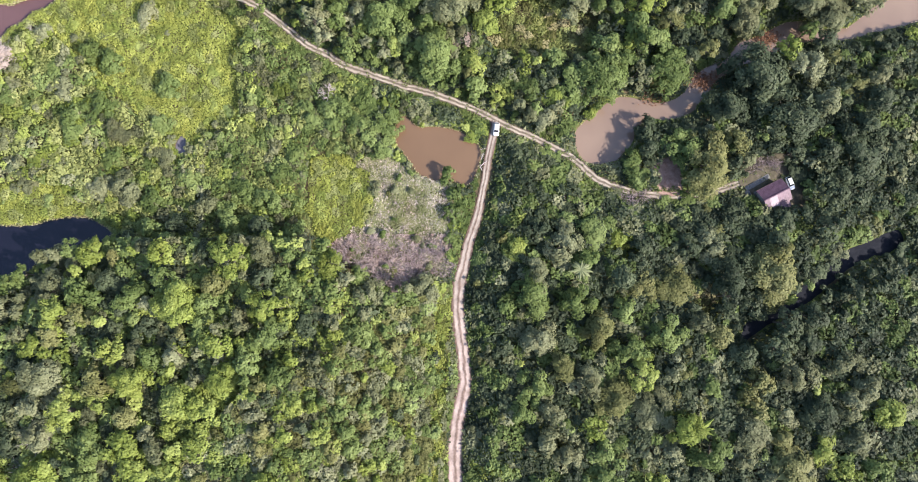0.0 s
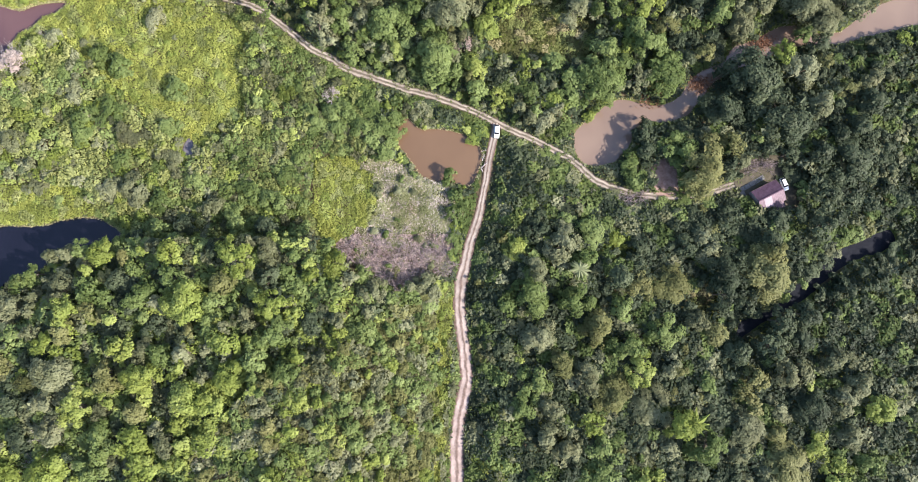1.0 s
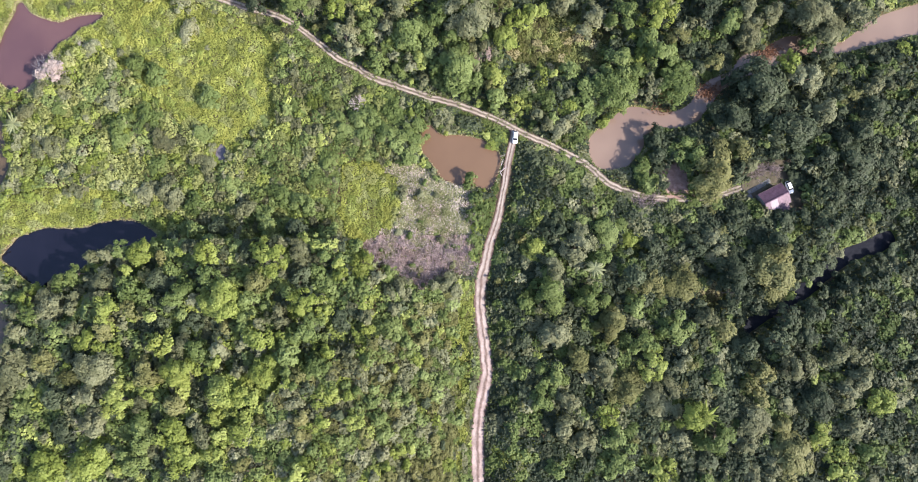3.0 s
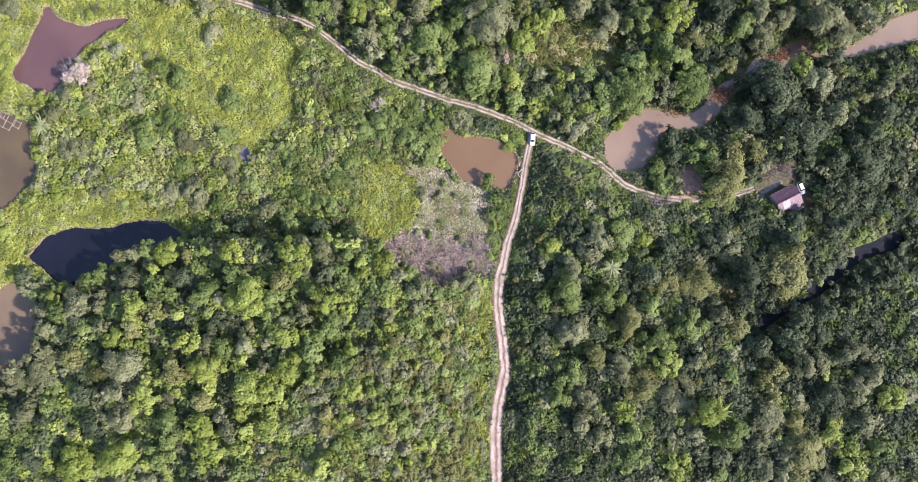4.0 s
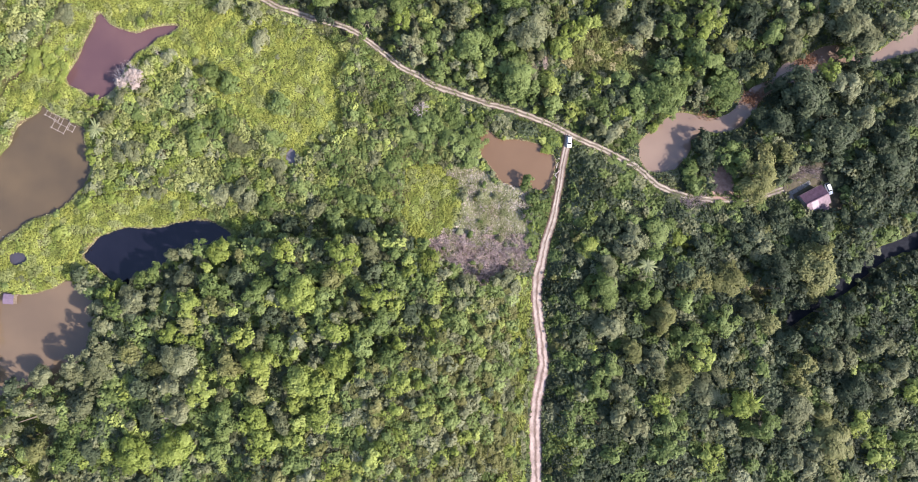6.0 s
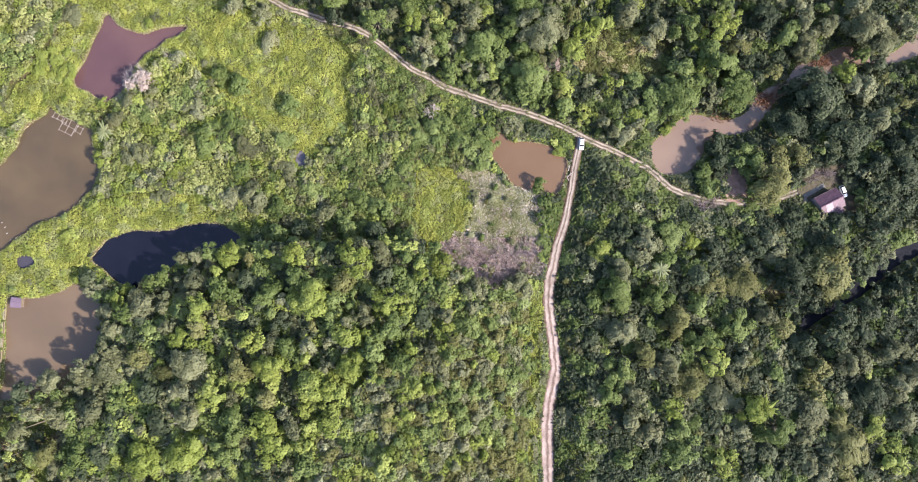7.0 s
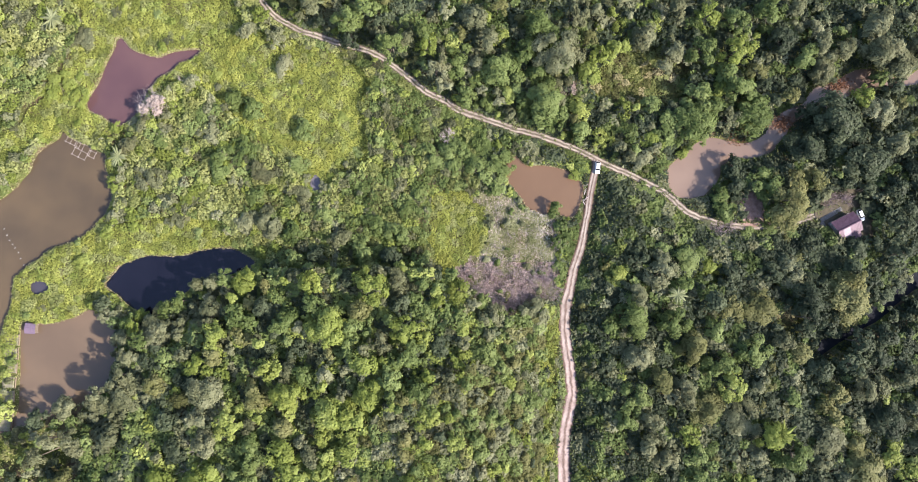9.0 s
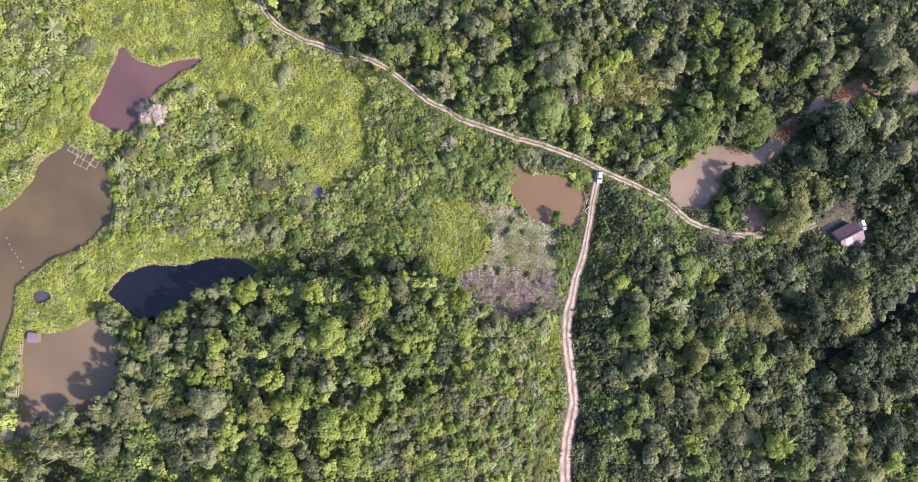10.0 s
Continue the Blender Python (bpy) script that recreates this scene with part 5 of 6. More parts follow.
def verge_growth(line, inner, outer, count, material, name, label, high=0.6):
    """Tufts that lean over the edges of a track, thick in some places and thin in others."""
    way = np.gradient(line, axis=0)
    way /= np.linalg.norm(way, axis=1, keepdims=True)
    i = rng.integers(0, len(line), count)
    off = rng.uniform(inner, outer, count) * rng.choice((-1, 1), count)
    xy = line[i] + np.column_stack([way[i, 1], -way[i, 0]]) * off[:, None] + rng.normal(size=(count, 2)) * 0.4
    thick = np.array([noise.noise((x / 4, y / 4, 1.5)) for x, y in xy])
    gap = far_from(xy, MAIN[::2]) if line is SOUTH else far_from(xy, SOUTH[::2])
    xy = xy[(thick > rng.uniform(-0.5, 0.5, count)) & (gap > inner) & (water_depth(xy) < -0.1) & (np.hypot(xy[:, 0], xy[:, 1]) > 3.2)]
    n = len(xy)
    v, f = sprays(np.column_stack([xy, rng.uniform(0.1, high, n)]), np.column_stack([rng.normal(size=(n, 2)) * 0.4, np.ones(n)]), rng.uniform(0.35, 0.95, n), rng)
    tagged(new(name, mesh_of(name, v, f, material)), label, "grass", kind="stuff")


verge_growth(MAIN, 1.35, 2.7, 9000, UNDER, "verge_growth", "green weeds along the edges of the track")
verge_growth(SOUTH, 2.7, 4.2, 3500, UNDER, "verge_growth", "green weeds along the edges of the pale track", 0.25)
verge_growth(MAIN, 0.0, 0.35, 700, UNDER, "crown_grass", "thin grass on the crown of the track")


def rust_scrub(spots):
    """Low rust-brown scrub hanging over the river's banks."""
    xy = np.vstack([np.array(p) + rng.normal(size=(420, 2)) * (2.4, 1.5) for p in spots])
    n = len(xy)
    v, f = sprays(np.column_stack([xy, rng.uniform(-0.55, 0.8, n)]), np.column_stack([rng.normal(size=(n, 2)) * 0.8, np.ones(n)]), rng.uniform(0.4, 0.9, n), rng)
    tagged(new("bank_scrub", mesh_of("bank_scrub", v, f, RUST)), "rust-brown scrub along the river bank", "scrub", kind="stuff")


rust_scrub(((71.0, 17.4), (54.0, 12.6), (93.0, 32.4)))


# ---- palms, bare trees and bare shrubs ----
def frond(length, droop, r):
    """A palm frond: a folded, tapering, drooping blade with a notched edge."""
    n = 9
    t = np.linspace(0, 1, n)
    mid = np.column_stack([length * t * (1 - 0.15 * droop * t), 0 * t, length * (0.42 * t - droop * t**2)])
    wide = 0.13 * length * np.sin(np.pi * np.clip(0.12 + 0.86 * t, 0, 1)) * np.where(np.arange(n) % 2, 1.0, 0.62)
    a = mid + np.column_stack([0.12 * length * t, wide, -0.55 * wide])
    b = mid + np.column_stack([0.12 * length * t, -wide, -0.55 * wide])
    v = np.vstack([mid, a, b])
    f = [(i, i + 1, n + i + 1, n + i) for i in range(n - 1)] + [(i + 1, i, 2 * n + i, 2 * n + i + 1) for i in range(n - 1)]
    return v, np.array(f)


def plant_palm(x, y, height, length, material, label):
    r = np.random.default_rng(int(abs(x) * 10))
    ob = thing("palm_tree", pose(x, y, 0), label, "palm", "palms")
    tv, tf = tube([(0, 0, -0.2), (0.1, 0, height * 0.5), (0.05, 0.1, height)], [0.22, 0.17, 0.15], 7)
    part("trunk", mesh_of("trunk", tv, tf, BARK, True), BARK, ob)
    for k in range(30):
        v, f = frond(length * r.uniform(0.55, 1.15), r.uniform(0.15, 0.85), r)
        a = k * 2.4 + r.normal() * 0.35
        turn = np.array([[math.cos(a), -math.sin(a), 0], [math.sin(a), math.cos(a), 0], [0, 0, 1]])
        leaf = part("frond", mesh_of("frond", v @ turn.T, f, material), material, ob)
        leaf.location = (0.05, 0.1, height)


PALM = leaf_material("palm_fronds", (0.08, 0.10, 0.045), (0.16, 0.18, 0.085), (0.25, 0.265, 0.15), 0.25)
plant_palm(-206.3, 55.4, 6.0, 4.0, PALM, "palm with long grey-green fronds in the thicket")
plant_palm(-118.4, -41.1, 10.0, 4.2, PALM, "palm with a star of dark fronds at the wood's edge")
plant_palm(26.8, -47.8, 9.0, 3.6, PALM, "palm with drooping fronds among the trees")
plant_palm(64.4, -98.8, 8.0, 5.0, LEAF["lime"], "palm with bright green fronds above the wood")
plant_palm(-180.6, 3.3, 5.0, 3.6, PALM, "palm with pale fronds beside the brown pond")
plant_palm(-107.0, 60.0, 10.0, 4.0, PALM, "palm with silvery fronds north of the track")


def bare_arrays(height, spread, seed, first, twigs, thick=0.07):
    """A leafless tree or shrub: stems that fork twice into fine twigs."""
    r = np.random.default_rng(seed)
    pieces = []

    def grow(at, way, length, thick, left):
        way = way / np.linalg.norm(way)
        bend = at + way * length * 0.55 + r.normal(size=3) * length * 0.06
        end = at + way * length + r.normal(size=3) * length * 0.1
        pieces.append(tube([at, bend, end], [thick, thick * 0.75, thick * 0.45], 4 if left else 3))
        if left:
            for _ in range(twigs):
                out = way + r.normal(size=3) * spread
                out[2] = max(out[2], -0.1) + 0.1
                grow(bend + (end - bend) * r.uniform(0, 1), out, length * r.uniform(0.5, 0.8), thick * 0.5, left - 1)

    if first > 1:
        for _ in range(first):
            grow(np.array([*(r.normal(size=2) * 0.2), -0.1]), np.array([*(r.normal(size=2) * spread), 1.0]), height * r.uniform(0.4, 0.6), thick, 2)
    else:
        pieces.append(tube([(0, 0, -0.3), (0.1, 0, height * 0.3), (0, 0.1, height * 0.6)], [0.26, 0.2, 0.15], 6))
        for _ in range(9):
            grow(np.array([0, 0.05, height * r.uniform(0.38, 0.6)]), np.array([*r.normal(size=2), 0.55]), height * r.uniform(0.22, 0.4), 0.1, 2)
    return joined(pieces)


for x, y, height, label in (
    (-168.6, 22.5, 8.0, "dead tree with a pale pinkish crown of bare twigs"),
    (-142.4, -105.6, 16.0, "dead white tree with bare branches over the forest"),
    (-158.0, 32.5, 5.0, "leafless grey tree in the meadow"),
    (-163.5, -80.0, 12.0, "pale dead tree leaning among green crowns"),
    (-57.0, 11.0, 6.0, "grey half-bare tree beside the track"),
    (-12.0, 29.0, 7.0, "pinkish grey bare tree in the clearing"),
    (-6.0, 45.0, 9.0, "grey bare tree on the slope north of the track"),
):
    bushy = x in (-168.6, -158.0, -12.0, -6.0)
    v, f = bare_arrays(height * 0.8, 0.75, int(height * 7 + abs(x)), 16, 6, 0.05) if bushy else bare_arrays(height, 0.75, int(height * 7 + abs(x)), 1, 6)
    wide = 1.5 if x == -168.6 else 1.1
    ob = thing("dead_tree", pose(x, y, 0) @ Matrix.Diagonal((wide, wide, 1.0, 1.0)), label, "dead tree", "dead trees")
    part("bare_crown", mesh_of("bare_crown", v, f, DEAD), DEAD, ob)
    if x in (-168.6, -12.0):
        v, f, _ = crown_arrays(3.4, 77, 0.42, 0.3, 0.6)
        part("dry_foliage", mesh_of("dry_foliage", v + np.array([0, 0, 3.2]), f, PALE_LEAF), PALE_LEAF, ob, "pale pinkish dry leaves")

BARE = [mesh_of("stem", *bare_arrays(3.4, 0.55, 40 + k, 7, 3), TWIG) for k in range(4)]
for k in range(520):
    x, y = rng.uniform(-58, -8), rng.uniform(-75, -15)
    what, _ = open_ground(np.array([[x, y]]))
    low = y < -38 + 5 * noise.noise((x / 8, y / 8, 0))
    if what[0] != 2 or (not low and rng.random() < 0.9):
        continue
    ob = thing("bare_shrub", pose(x, y, 0, 0, 0, rng.uniform(0, 360)) @ Matrix.Scale(rng.uniform(0.6, 1.5), 4), "leafless greyish mauve shrub in the dry brush", "shrub", "bare shrubs of the dry brush")
    part("stem", BARE[k % 4], TWIG, ob)

for k, (x, y) in enumerate((
    (26.8, -22.1),
    (29.6, -23.7),
    (32.1, -21.7),
    (24.3, -24.6),
    (33.8, -25.0),
    (44.9, -23.4),
    (47.8, -24.1),
    (50.0, -23.0),
    (46.4, -25.4),
    (90.2, -11.6),
    (92.4, -10.3),
    (94.8, -11.8),
    (88.1, -12.7),
    (120.1, 25.1),
    (122.2, 23.3),
    (118.4, 22.8),
)):
    for j in range(3):
        at = pose(x + rng.normal() * 1.1, y + rng.normal() * 0.8, 0, 0, 0, rng.uniform(0, 360)) @ Matrix.Scale(rng.uniform(0.8, 1.3), 4)
        ob = thing("bare_shrub", at, "leafless pinkish grey shrub at the wood's edge", "shrub", "bare shrubs at the wood's edge")
        part("stem", BARE[(k + j) % 4], TWIG, ob)

# ---- vehicles ----
CAR_WHITE = plain_material("white_car_paint", (0.8, 0.8, 0.79), 0.3, spec=0.5, worn=0.06)
CAR_GLASS = plain_material("dark_car_glass", (0.015, 0.016, 0.02), 0.35, spec=0.12, worn=0.0)
RUBBER = plain_material("black_rubber", (0.025, 0.025, 0.025), 0.8)
RIM = plain_material("grey_metal", (0.45, 0.45, 0.46), 0.35, 0.9)
LAMP = plain_material("lamp_glass", (0.7, 0.7, 0.66), 0.15)
RED = plain_material("red_lamp", (0.35, 0.02, 0.02), 0.25)
TRIM = plain_material("black_plastic", (0.04, 0.04, 0.042), 0.6)


def loft(rows, material, name, parent, smooth=True):
    """A body from cross-sections: rows of (y, half width, z low, z high, round)."""
    verts, faces = [], []
    k = 10
    for y, w, z0, z1, c in rows:
        c = min(c, w * 0.9, (z1 - z0) * 0.49)
        for x, z in ((-w, z0), (-w, z1 - c), (-w + c * 0.3, z1 - c * 0.3), (-w + c, z1), (-w * 0.3, z1 + 0.02), (w * 0.3, z1 + 0.02), (w - c, z1), (w - c * 0.3, z1 - c * 0.3), (w, z1 - c), (w, z0)):
            verts.append((x, y, z))
    for i in range(len(rows) - 1):
        for j in range(k):
            a, b = i * k + j, i * k + (j + 1) % k
            faces.append((a, b, b + k, a + k))
    bm = bmesh.new()
    vs = [bm.verts.new(v) for v in verts]
    for f in faces:
        bm.faces.new([vs[a] for a in f])
    bm.faces.new(vs[:k][::-1])
    bm.faces.new(vs[-k:])
    bmesh.ops.recalc_face_normals(bm, faces=bm.faces[:])
    return part(name, bm, material, parent)


def wheel(parent, x, y):
    tv, tf = tube([(x - 0.11, y, 0.35), (x - 0.1, y, 0.35), (x + 0.1, y, 0.35), (x + 0.11, y, 0.35)], [0.26, 0.35, 0.35, 0.26], 18)
    tyre = part("wheel", mesh_of("wheel", tv, tf, RUBBER, True), RUBBER, parent)
    rv, rf = tube([(x - 0.09, y, 0.35), (x - 0.085, y, 0.35), (x + 0.085, y, 0.35), (x + 0.09, y, 0.35)], [0.02, 0.25, 0.25, 0.02], 12)
    part("rim", mesh_of("rim", rv, rf, RIM), RIM, tyre)


def build_car(x, y, z, turn, label):
    """A sport utility vehicle; its nose points along -y before turning."""
    ob = thing("car", pose(x, y, z, 0, 0, turn), label, "car")
    loft([(-2.3, 0.62, 0.42, 0.72, 0.1), (-2.22, 0.8, 0.34, 0.92, 0.14), (-1.9, 0.9, 0.3, 1.0, 0.14), (-0.95, 0.93, 0.3, 1.08, 0.12), (0.4, 0.93, 0.3, 1.1, 0.1), (1.8, 0.92, 0.3, 1.1, 0.1), (2.2, 0.86, 0.34, 1.08, 0.14), (2.3, 0.75, 0.42, 0.95, 0.12)], CAR_WHITE, "body", ob)
    loft([(-1.1, 0.8, 1.06, 1.1, 0.03), (-0.35, 0.74, 1.06, 1.66, 0.1), (1.5, 0.72, 1.06, 1.68, 0.1), (2.15, 0.78, 1.06, 1.14, 0.05)], CAR_GLASS, "window_band", ob)
    loft([(-0.5, 0.66, 1.62, 1.7, 0.05), (-0.2, 0.7, 1.66, 1.76, 0.08), (1.3, 0.69, 1.66, 1.77, 0.08), (1.65, 0.62, 1.62, 1.7, 0.05)], CAR_WHITE, "roof", ob)
    for s in (-1, 1):
        part("roof_rail", box(0.05, 1.6, 0.05, (s * 0.62, 0.5, 1.77), 0.01), TRIM, ob)
        part("headlight", box(0.3, 0.16, 0.16, (s * 0.62, -2.2, 0.68), 0.04), LAMP, ob)
        part("tail_light", box(0.16, 0.1, 0.3, (s * 0.74, 2.24, 0.75), 0.03), RED, ob)
        part("mirror", box(0.18, 0.12, 0.13, (s * 1.03, -0.75, 1.05), 0.03), CAR_WHITE, ob)
        part("pillar", box(0.06, 0.09, 0.66, (s * 0.76, 0.55, 1.06), 0.01), CAR_WHITE, ob)
        for y0 in (-1.42, 1.4):
            wheel(ob, s * 0.82, y0)
    part("front_bumper", box(1.5, 0.18, 0.22, (0, -2.27, 0.36), 0.05), TRIM, ob)
    part("rear_bumper", box(1.5, 0.16, 0.22, (0, 2.27, 0.38), 0.05), TRIM, ob)
    part("wiper", box(0.5, 0.03, 0.03, (0.1, -1.02, 1.12), 0.005), TRIM, ob)


build_car(0.0, 0.0, 0.2, -3, "white sport utility car parked at the track junction")
build_car(99.6, -18.0, 0.34, 22, "white car parked beside the purple-roofed house")

# ---- the house ----
TIN = plain_material("purple_brown_roof_sheet", (0.105, 0.06, 0.084), 0.7, 0.0, 0.2, 0.35, 0.8)
# Lighter copy of TIN: sunlight on the south side is put into its colour.
SUNLIT_TIN = plain_material("sunlit_purple_roof_sheet", (0.16, 0.10, 0.125), 0.6, 0.0, 0.25, 0.3, 0.8)
PALE_TIN = plain_material("pale_pink_roof_sheet", (0.25, 0.19, 0.22), 0.6, 0.0, 0.3, 0.25, 1.2)
PLASTER = plain_material("dusty_plaster", (0.5, 0.46, 0.42), 0.9, worn=0.3)
CONCRETE = plain_material("grey_concrete", (0.17, 0.165, 0.155), 0.9, worn=0.4)
WOOD = plain_material("weathered_planks", (0.22, 0.17, 0.12), 0.85, worn=0.45)
GLASS = plain_material("window_glass", (0.03, 0.035, 0.04), 0.1, spec=0.5, worn=0.0)


def slope(length, run, low, high, side, material, parent, ribs=16):
    """One roof slope of ribbed sheet with thickness; side is -1 or 1."""
    slab = part("roof_slope", sheet(length, run, low, high, side), material, parent)
    for k in range(ribs):
        x = -length / 2 + length * (k + 0.5) / ribs
        v, f = tube([(x, side * 0.02, high + 0.05), (x, side * run, low + 0.05)], [0.045, 0.045], 5)
        part("roof_rib", mesh_of("roof_rib", v, f, material), material, slab)


def sheet(length, run, low, high, side):
    bm = bmesh.new()
    ends = []
    for x in (-length / 2, length / 2):
        ends.append([bm.verts.new(p) for p in ((x, 0, high), (x, side * run, low), (x, side * run, low + 0.06), (x, 0, high + 0.06))])
    for k in range(4):
        bm.faces.new([ends[0][k], ends[0][(k + 1) % 4], ends[1][(k + 1) % 4], ends[1][k]])
    bm.faces.new(ends[0][::-1])
    bm.faces.new(ends[1])
    bmesh.ops.recalc_face_normals(bm, faces=bm.faces[:])
    return bm


def build_house(x, y, turn):
    ob = thing("house", pose(x, y, 0.3, 0, 0, turn), "small house with a purple-brown sheet roof in a forest clearing", "house")
    part("floor_slab", box(9.0, 7.4, 0.25, (0, 0, 0)), CONCRETE, ob)
    for s in (-1, 1):
        part("wall", box(8.2, 0.16, 2.5, (0, s * 3.0, 0.25), 0.01), PLASTER, ob)
        for k in (-2.4, 2.2):
            win = part("window", box(1.2, 0.06, 1.0, (k, s * 3.1, 1.1), 0.01), WOOD, ob, "wooden window frame with dark panes")
            for a in (-0.28, 0.28):
                part("pane", box(0.5, 0.02, 0.86, (k + a, s * 3.14, 1.17), 0.0), GLASS, win)
            part("sill", box(1.35, 0.14, 0.06, (k, s * 3.15, 1.04), 0.01), CONCRETE, win)
        leaf = part("door", box(0.9, 0.06, 2.05, (0.2, s * 3.1, 0.26), 0.01), WOOD, ob)
        part("handle", box(0.04, 0.06, 0.12, (0.52, s * 3.15, 1.25), 0.01), RIM, leaf)
        part("gable_wall", box(0.16, 5.8, 2.5, (s * 4.1, 0, 0.25), 0.01), PLASTER, ob)
        # the south slope takes the sunlit tone, the north slope the dim one
        slope(9.6, 3.9, 2.6, 4.3, s, TIN if s > 0 else SUNLIT_TIN, ob)
        bm = bmesh.new()
        tri = [bm.verts.new((s * 4.1, a, b)) for a, b in ((-2.9, 2.75), (2.9, 2.75), (0, 4.15))]
        back = [bm.verts.new((s * 4.0, v.co.y, v.co.z)) for v in tri]
        bm.faces.new(tri)
        bm.faces.new(back[::-1])
        for k in range(3):
            bm.faces.new([tri[k], back[k], back[(k + 1) % 3], tri[(k + 1) % 3]])
        bmesh.ops.recalc_face_normals(bm, faces=bm.faces[:])
        part("gable", bm, WOOD, ob)
        part("fascia", box(9.6, 0.05, 0.18, (0, s * 3.92, 2.5), 0.01), WOOD, ob)
    part("ridge_cap", box(9.7, 0.4, 0.08, (0, 0, 4.36), 0.03), TIN, ob)
    # a lean-to over the porch
    bm = sheet(4.2, 2.2, 2.05, 2.55, -1)
    bmesh.ops.translate(bm, vec=(1.6, -3.7, 0), verts=bm.verts)
    part("porch_roof", bm, SUNLIT_TIN, ob, "lean-to roof over the porch in the sunlit purple tone")
    bm = sheet(2.9, 3.7, 2.78, 4.33, -1)
    bmesh.ops.translate(bm, vec=(-1.5, -0.12, 0), verts=bm.verts)
    part("pale_panel", bm, PALE_TIN, ob, "pale pinkish sheets over the west part of the south slope")
    for k in (-0.3, 1.6, 3.5):
        part("porch_post", box(0.12, 0.12, 2.05, (k, -5.7, 0), 0.01), WOOD, ob)


build_house(93.2, -22.3, 27)
for dx, dy, w, d, turn in ((-4.3, 4.6, 9.5, 1.6, 30), (-6.5, -1.0, 1.6, 6.5, 30)):
    ob = thing("concrete_path", pose(93.2 + dx, -22.3 + dy, 0.3, 0, 0, turn), "grey concrete apron beside the house", "path", "concrete aprons")
    for k in range(5):
        long = w > d
        part("slab", box(w / 5 - 0.06 if long else w, d if long else d / 5 - 0.06, 0.16, (w * (k - 2) / 5 if long else 0, 0 if long else d * (k - 2) / 5, 0)), CONCRETE, ob)

# ---- on and beside the ponds ----
PINK_TIN = plain_material("faded_pink_roof_sheet", (0.15, 0.105, 0.14), 0.6, worn=0.25)


def build_hut(x, y, turn):
    ob = thing("raft_hut", pose(x, y, -0.7, 0, 0, turn) @ Matrix.Scale(0.84, 4), "small raft hut with a faded pink sheet roof", "hut")
    for k in range(9):
        part("plank", box(0.48, 4.2, 0.08, (-2.1 + 0.52 * k, 0, 0.18), 0.01), WOOD, ob)
    for a in (-1.8, 1.8):
        v, f = tube([(-2.5, a, 0.06), (2.5, a, 0.06)], [0.18, 0.18], 8)
        part("float_drum", mesh_of("float_drum", v, f, BAMBOO, True), BAMBOO, ob)
        for b in (-1.8, 1.8):
            part("post", box(0.12, 0.12, 2.0 + 0.15 * (a > 0), (b, a, 0.26), 0.01), WOOD, ob)
    part("wall", box(3.4, 0.06, 1.5, (0, 1.75, 0.26), 0.01), WOOD, ob)
    bm = sheet(4.8, 2.3, 2.1, 2.45, -1)
    part("roof", bm, PINK_TIN, ob)
    part("roof", sheet(4.8, 2.3, 2.1, 2.45, 1), PINK_TIN, ob)


build_hut(-214.2, -61.2, -4)


def build_cage(x, y, turn, nx, ny, cell, label):
    """A floating frame of poles for fish nets."""
    ob = thing("net_cage", pose(x, y, -0.62, 0, 0, turn), label, "fish cage", "floating net cages")
    for k in range(nx + 1):
        v, f = tube([((k - nx / 2) * cell, -ny * cell / 2 - 0.4, 0), ((k - nx / 2) * cell, ny * cell / 2 + 0.4, 0.03)], [0.055, 0.045], 6)
        part("pole", mesh_of("pole", v, f, BAMBOO, True), BAMBOO, ob)
    for k in range(ny + 1):
        v, f = tube([(-nx * cell / 2 - 0.4, (k - ny / 2) * cell, 0.16), (nx * cell / 2 + 0.4, (k - ny / 2) * cell, 0.18)], [0.055, 0.045], 6)
        part("pole", mesh_of("pole", v, f, BAMBOO, True), BAMBOO, ob)
    for a in range(nx + 1):
        for b in range(ny + 1):
            part("post", box(0.1, 0.1, 0.9, ((a - nx / 2) * cell, (b - ny / 2) * cell, -0.4), 0.02), BAMBOO, ob)


build_cage(-197.8, 6.6, -26, 2, 2, 2.7, "square frame of pale bamboo poles floating on the pond")
build_cage(-201.0, 9.9, -26, 3, 1, 1.9, "narrow frame of pale bamboo poles by the bank")
build_cage(-193.6, 5.1, -26, 1, 1, 2.2, "small broken frame of bamboo poles by the bank")

FOAM = plain_material("white_foam", (0.36, 0.33, 0.29), 0.7, worn=0.2)
for k in range(8):
    x, y = -226.5 + 7.8 * k / 7 + 0.5 * math.sin(k * 3.1), -23.5 - 13.5 * k / 7 + 0.6 * math.sin(k * 5.3)
    ob = thing("float", pose(x, y, -0.78, 0, 0, 35 + 12 * math.sin(k * 1.7)), "white foam float on a line in the brown pond", "float", "floats on a line")
    part("block", box(0.6, 0.24, 0.26, (0, 0, 0), 0.07), FOAM, ob)
    part("rope", box(0.9, 0.06, 0.05, (0.3, 0, 0.3), 0.01), TRIM, ob)

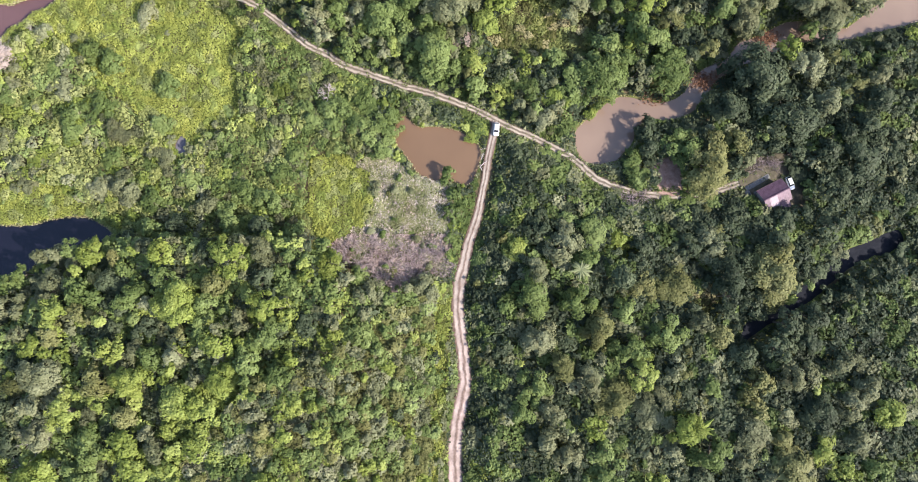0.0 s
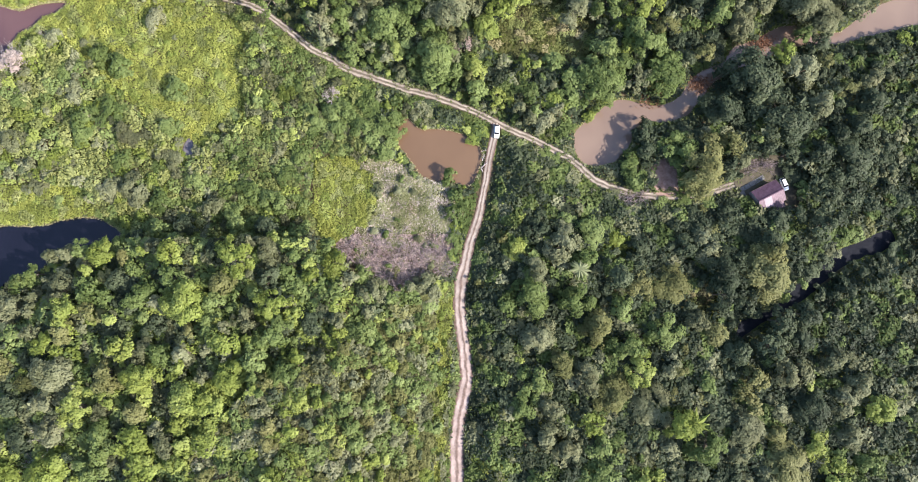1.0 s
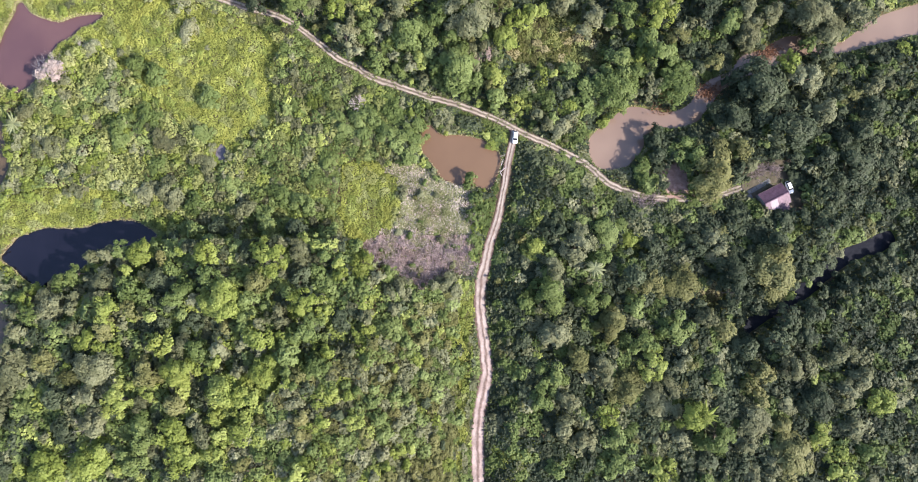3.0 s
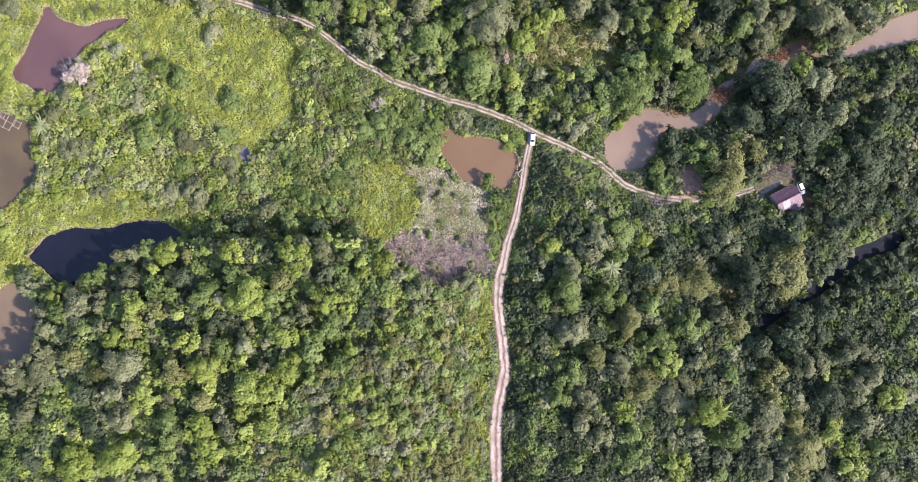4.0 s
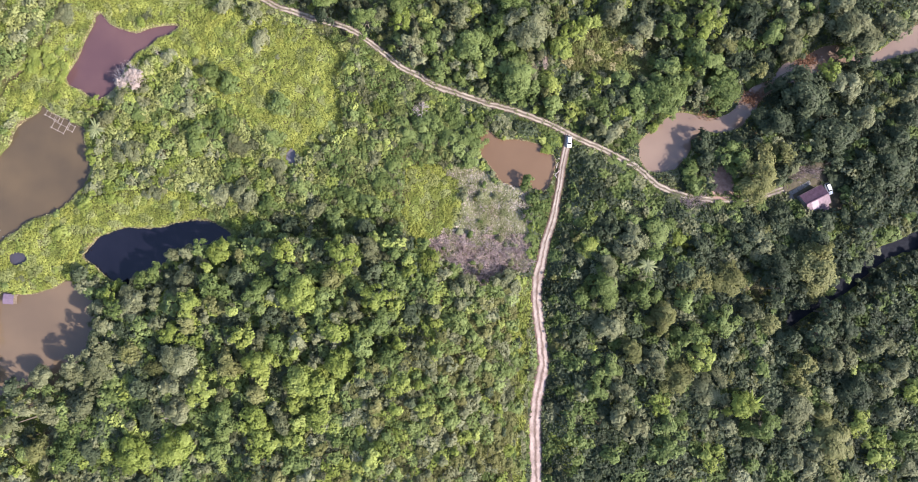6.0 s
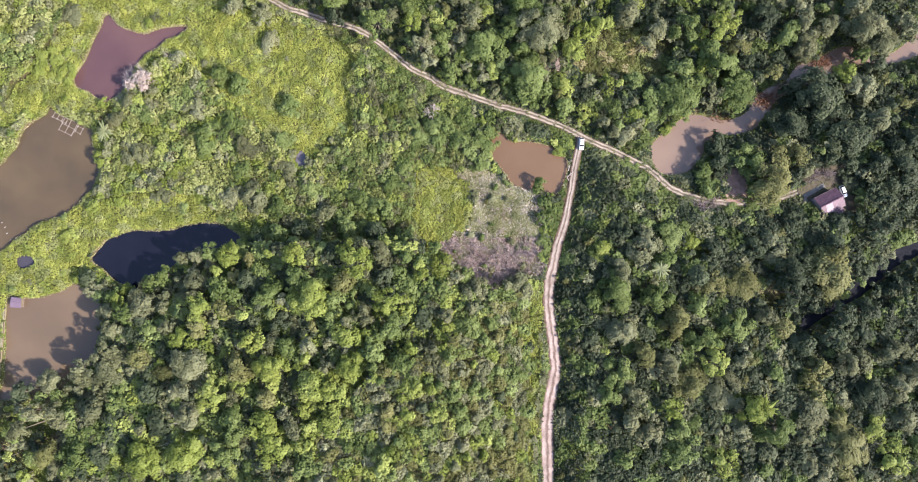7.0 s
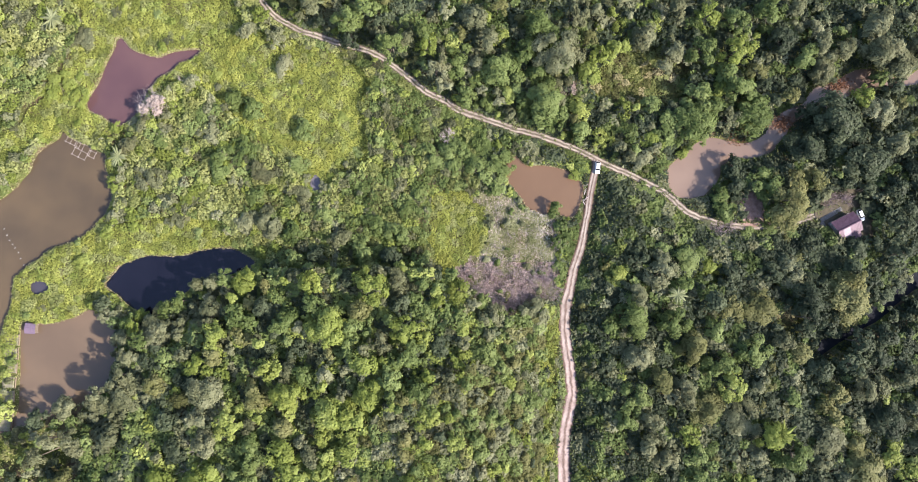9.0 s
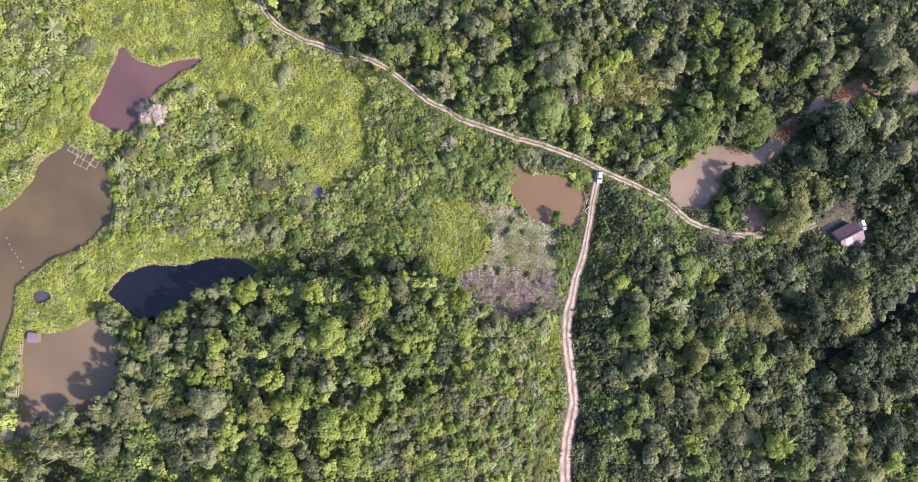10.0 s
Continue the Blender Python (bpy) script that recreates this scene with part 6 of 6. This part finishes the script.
for k in range(7):
    y, tall = -65.5 - 5.3 * k, 4.1 + 0.5 * math.sin(k * 2.3)
    ob = thing("garden_bed", pose(-221.6 - 0.3 * k, y, -0.1, 0, 0, -2 + 3 * math.sin(k * 1.9)), "weedy raised earth bed on the dyke between two ponds", "garden bed", "beds on the dyke")
    part("soil", box(5.0 + 0.5 * math.sin(k * 3.7), tall, 0.45, (0, 0, 0), 0.2), BED_MAT, ob)
    part("edge_board", box(0.1, tall + 0.2, 0.5, (2.85, 0, 0), 0.02), WOOD, ob)
    n = 150
    spots = np.column_stack([rng.uniform(-2.4, 2.4, n), rng.uniform(-tall / 2, tall / 2, n), rng.uniform(0.4, 0.75, n)])
    spots = spots[np.abs(spots[:, 0]) + 0.8 * rng.normal(size=n) > 1.0]
    n = len(spots)
    v, f = sprays(spots, np.column_stack([rng.normal(size=(n, 2)) * 0.5, np.ones(n)]), rng.uniform(0.3, 0.7, n), rng)
    part("weeds", mesh_of("weeds", v, f, THICKET_GREEN), THICKET_GREEN, ob, "yellow-green weeds along the bed's edges")

# ---- driftwood and fallen branches ----
for x, y, turn, long, label in (
    (-4.6, -9.0, 70, 2.6, "bleached driftwood on the pond's muddy edge"),
    (-4.0, -11.5, 40, 3.0, "bleached driftwood on the pond's muddy edge"),
    (-5.2, -13.0, 110, 2.2, "grey driftwood lying half in the pond"),
    (-4.4, -6.6, 20, 2.0, "grey driftwood lying half in the pond"),
    (-41.0, -20.5, -48, 6.5, "long pale fallen branch in the dry brush"),
    (-44.5, -17.5, -35, 4.5, "pale fallen branch in the dry brush"),
    (-31.5, -18.0, 25, 3.5, "pale fallen branch beside the pond"),
    (-27.0, -24.0, 80, 3.0, "pale fallen branch in the dry brush"),
):
    ob = thing("fallen_branch", pose(x, y, 0.15, 0, 0, turn), label, "branch", "fallen branches")
    pieces = [tube([(-long / 2, 0, 0.05), (0, 0.15, 0.1), (long / 2, -0.1, 0.02)], [0.16, 0.12, 0.05], 6)]
    part("log", mesh_of("log", *joined(pieces), DEAD, True), DEAD, ob)
    for k in range(4):
        a = -long * 0.2 + long * 0.15 * k
        v, f = tube([(a, 0.08, 0.1), (a + 0.4, (0.7 if k % 2 else -0.6), 0.35)], [0.06, 0.02], 5)
        part("twig", mesh_of("twig", v, f, DEAD, True), DEAD, ob)
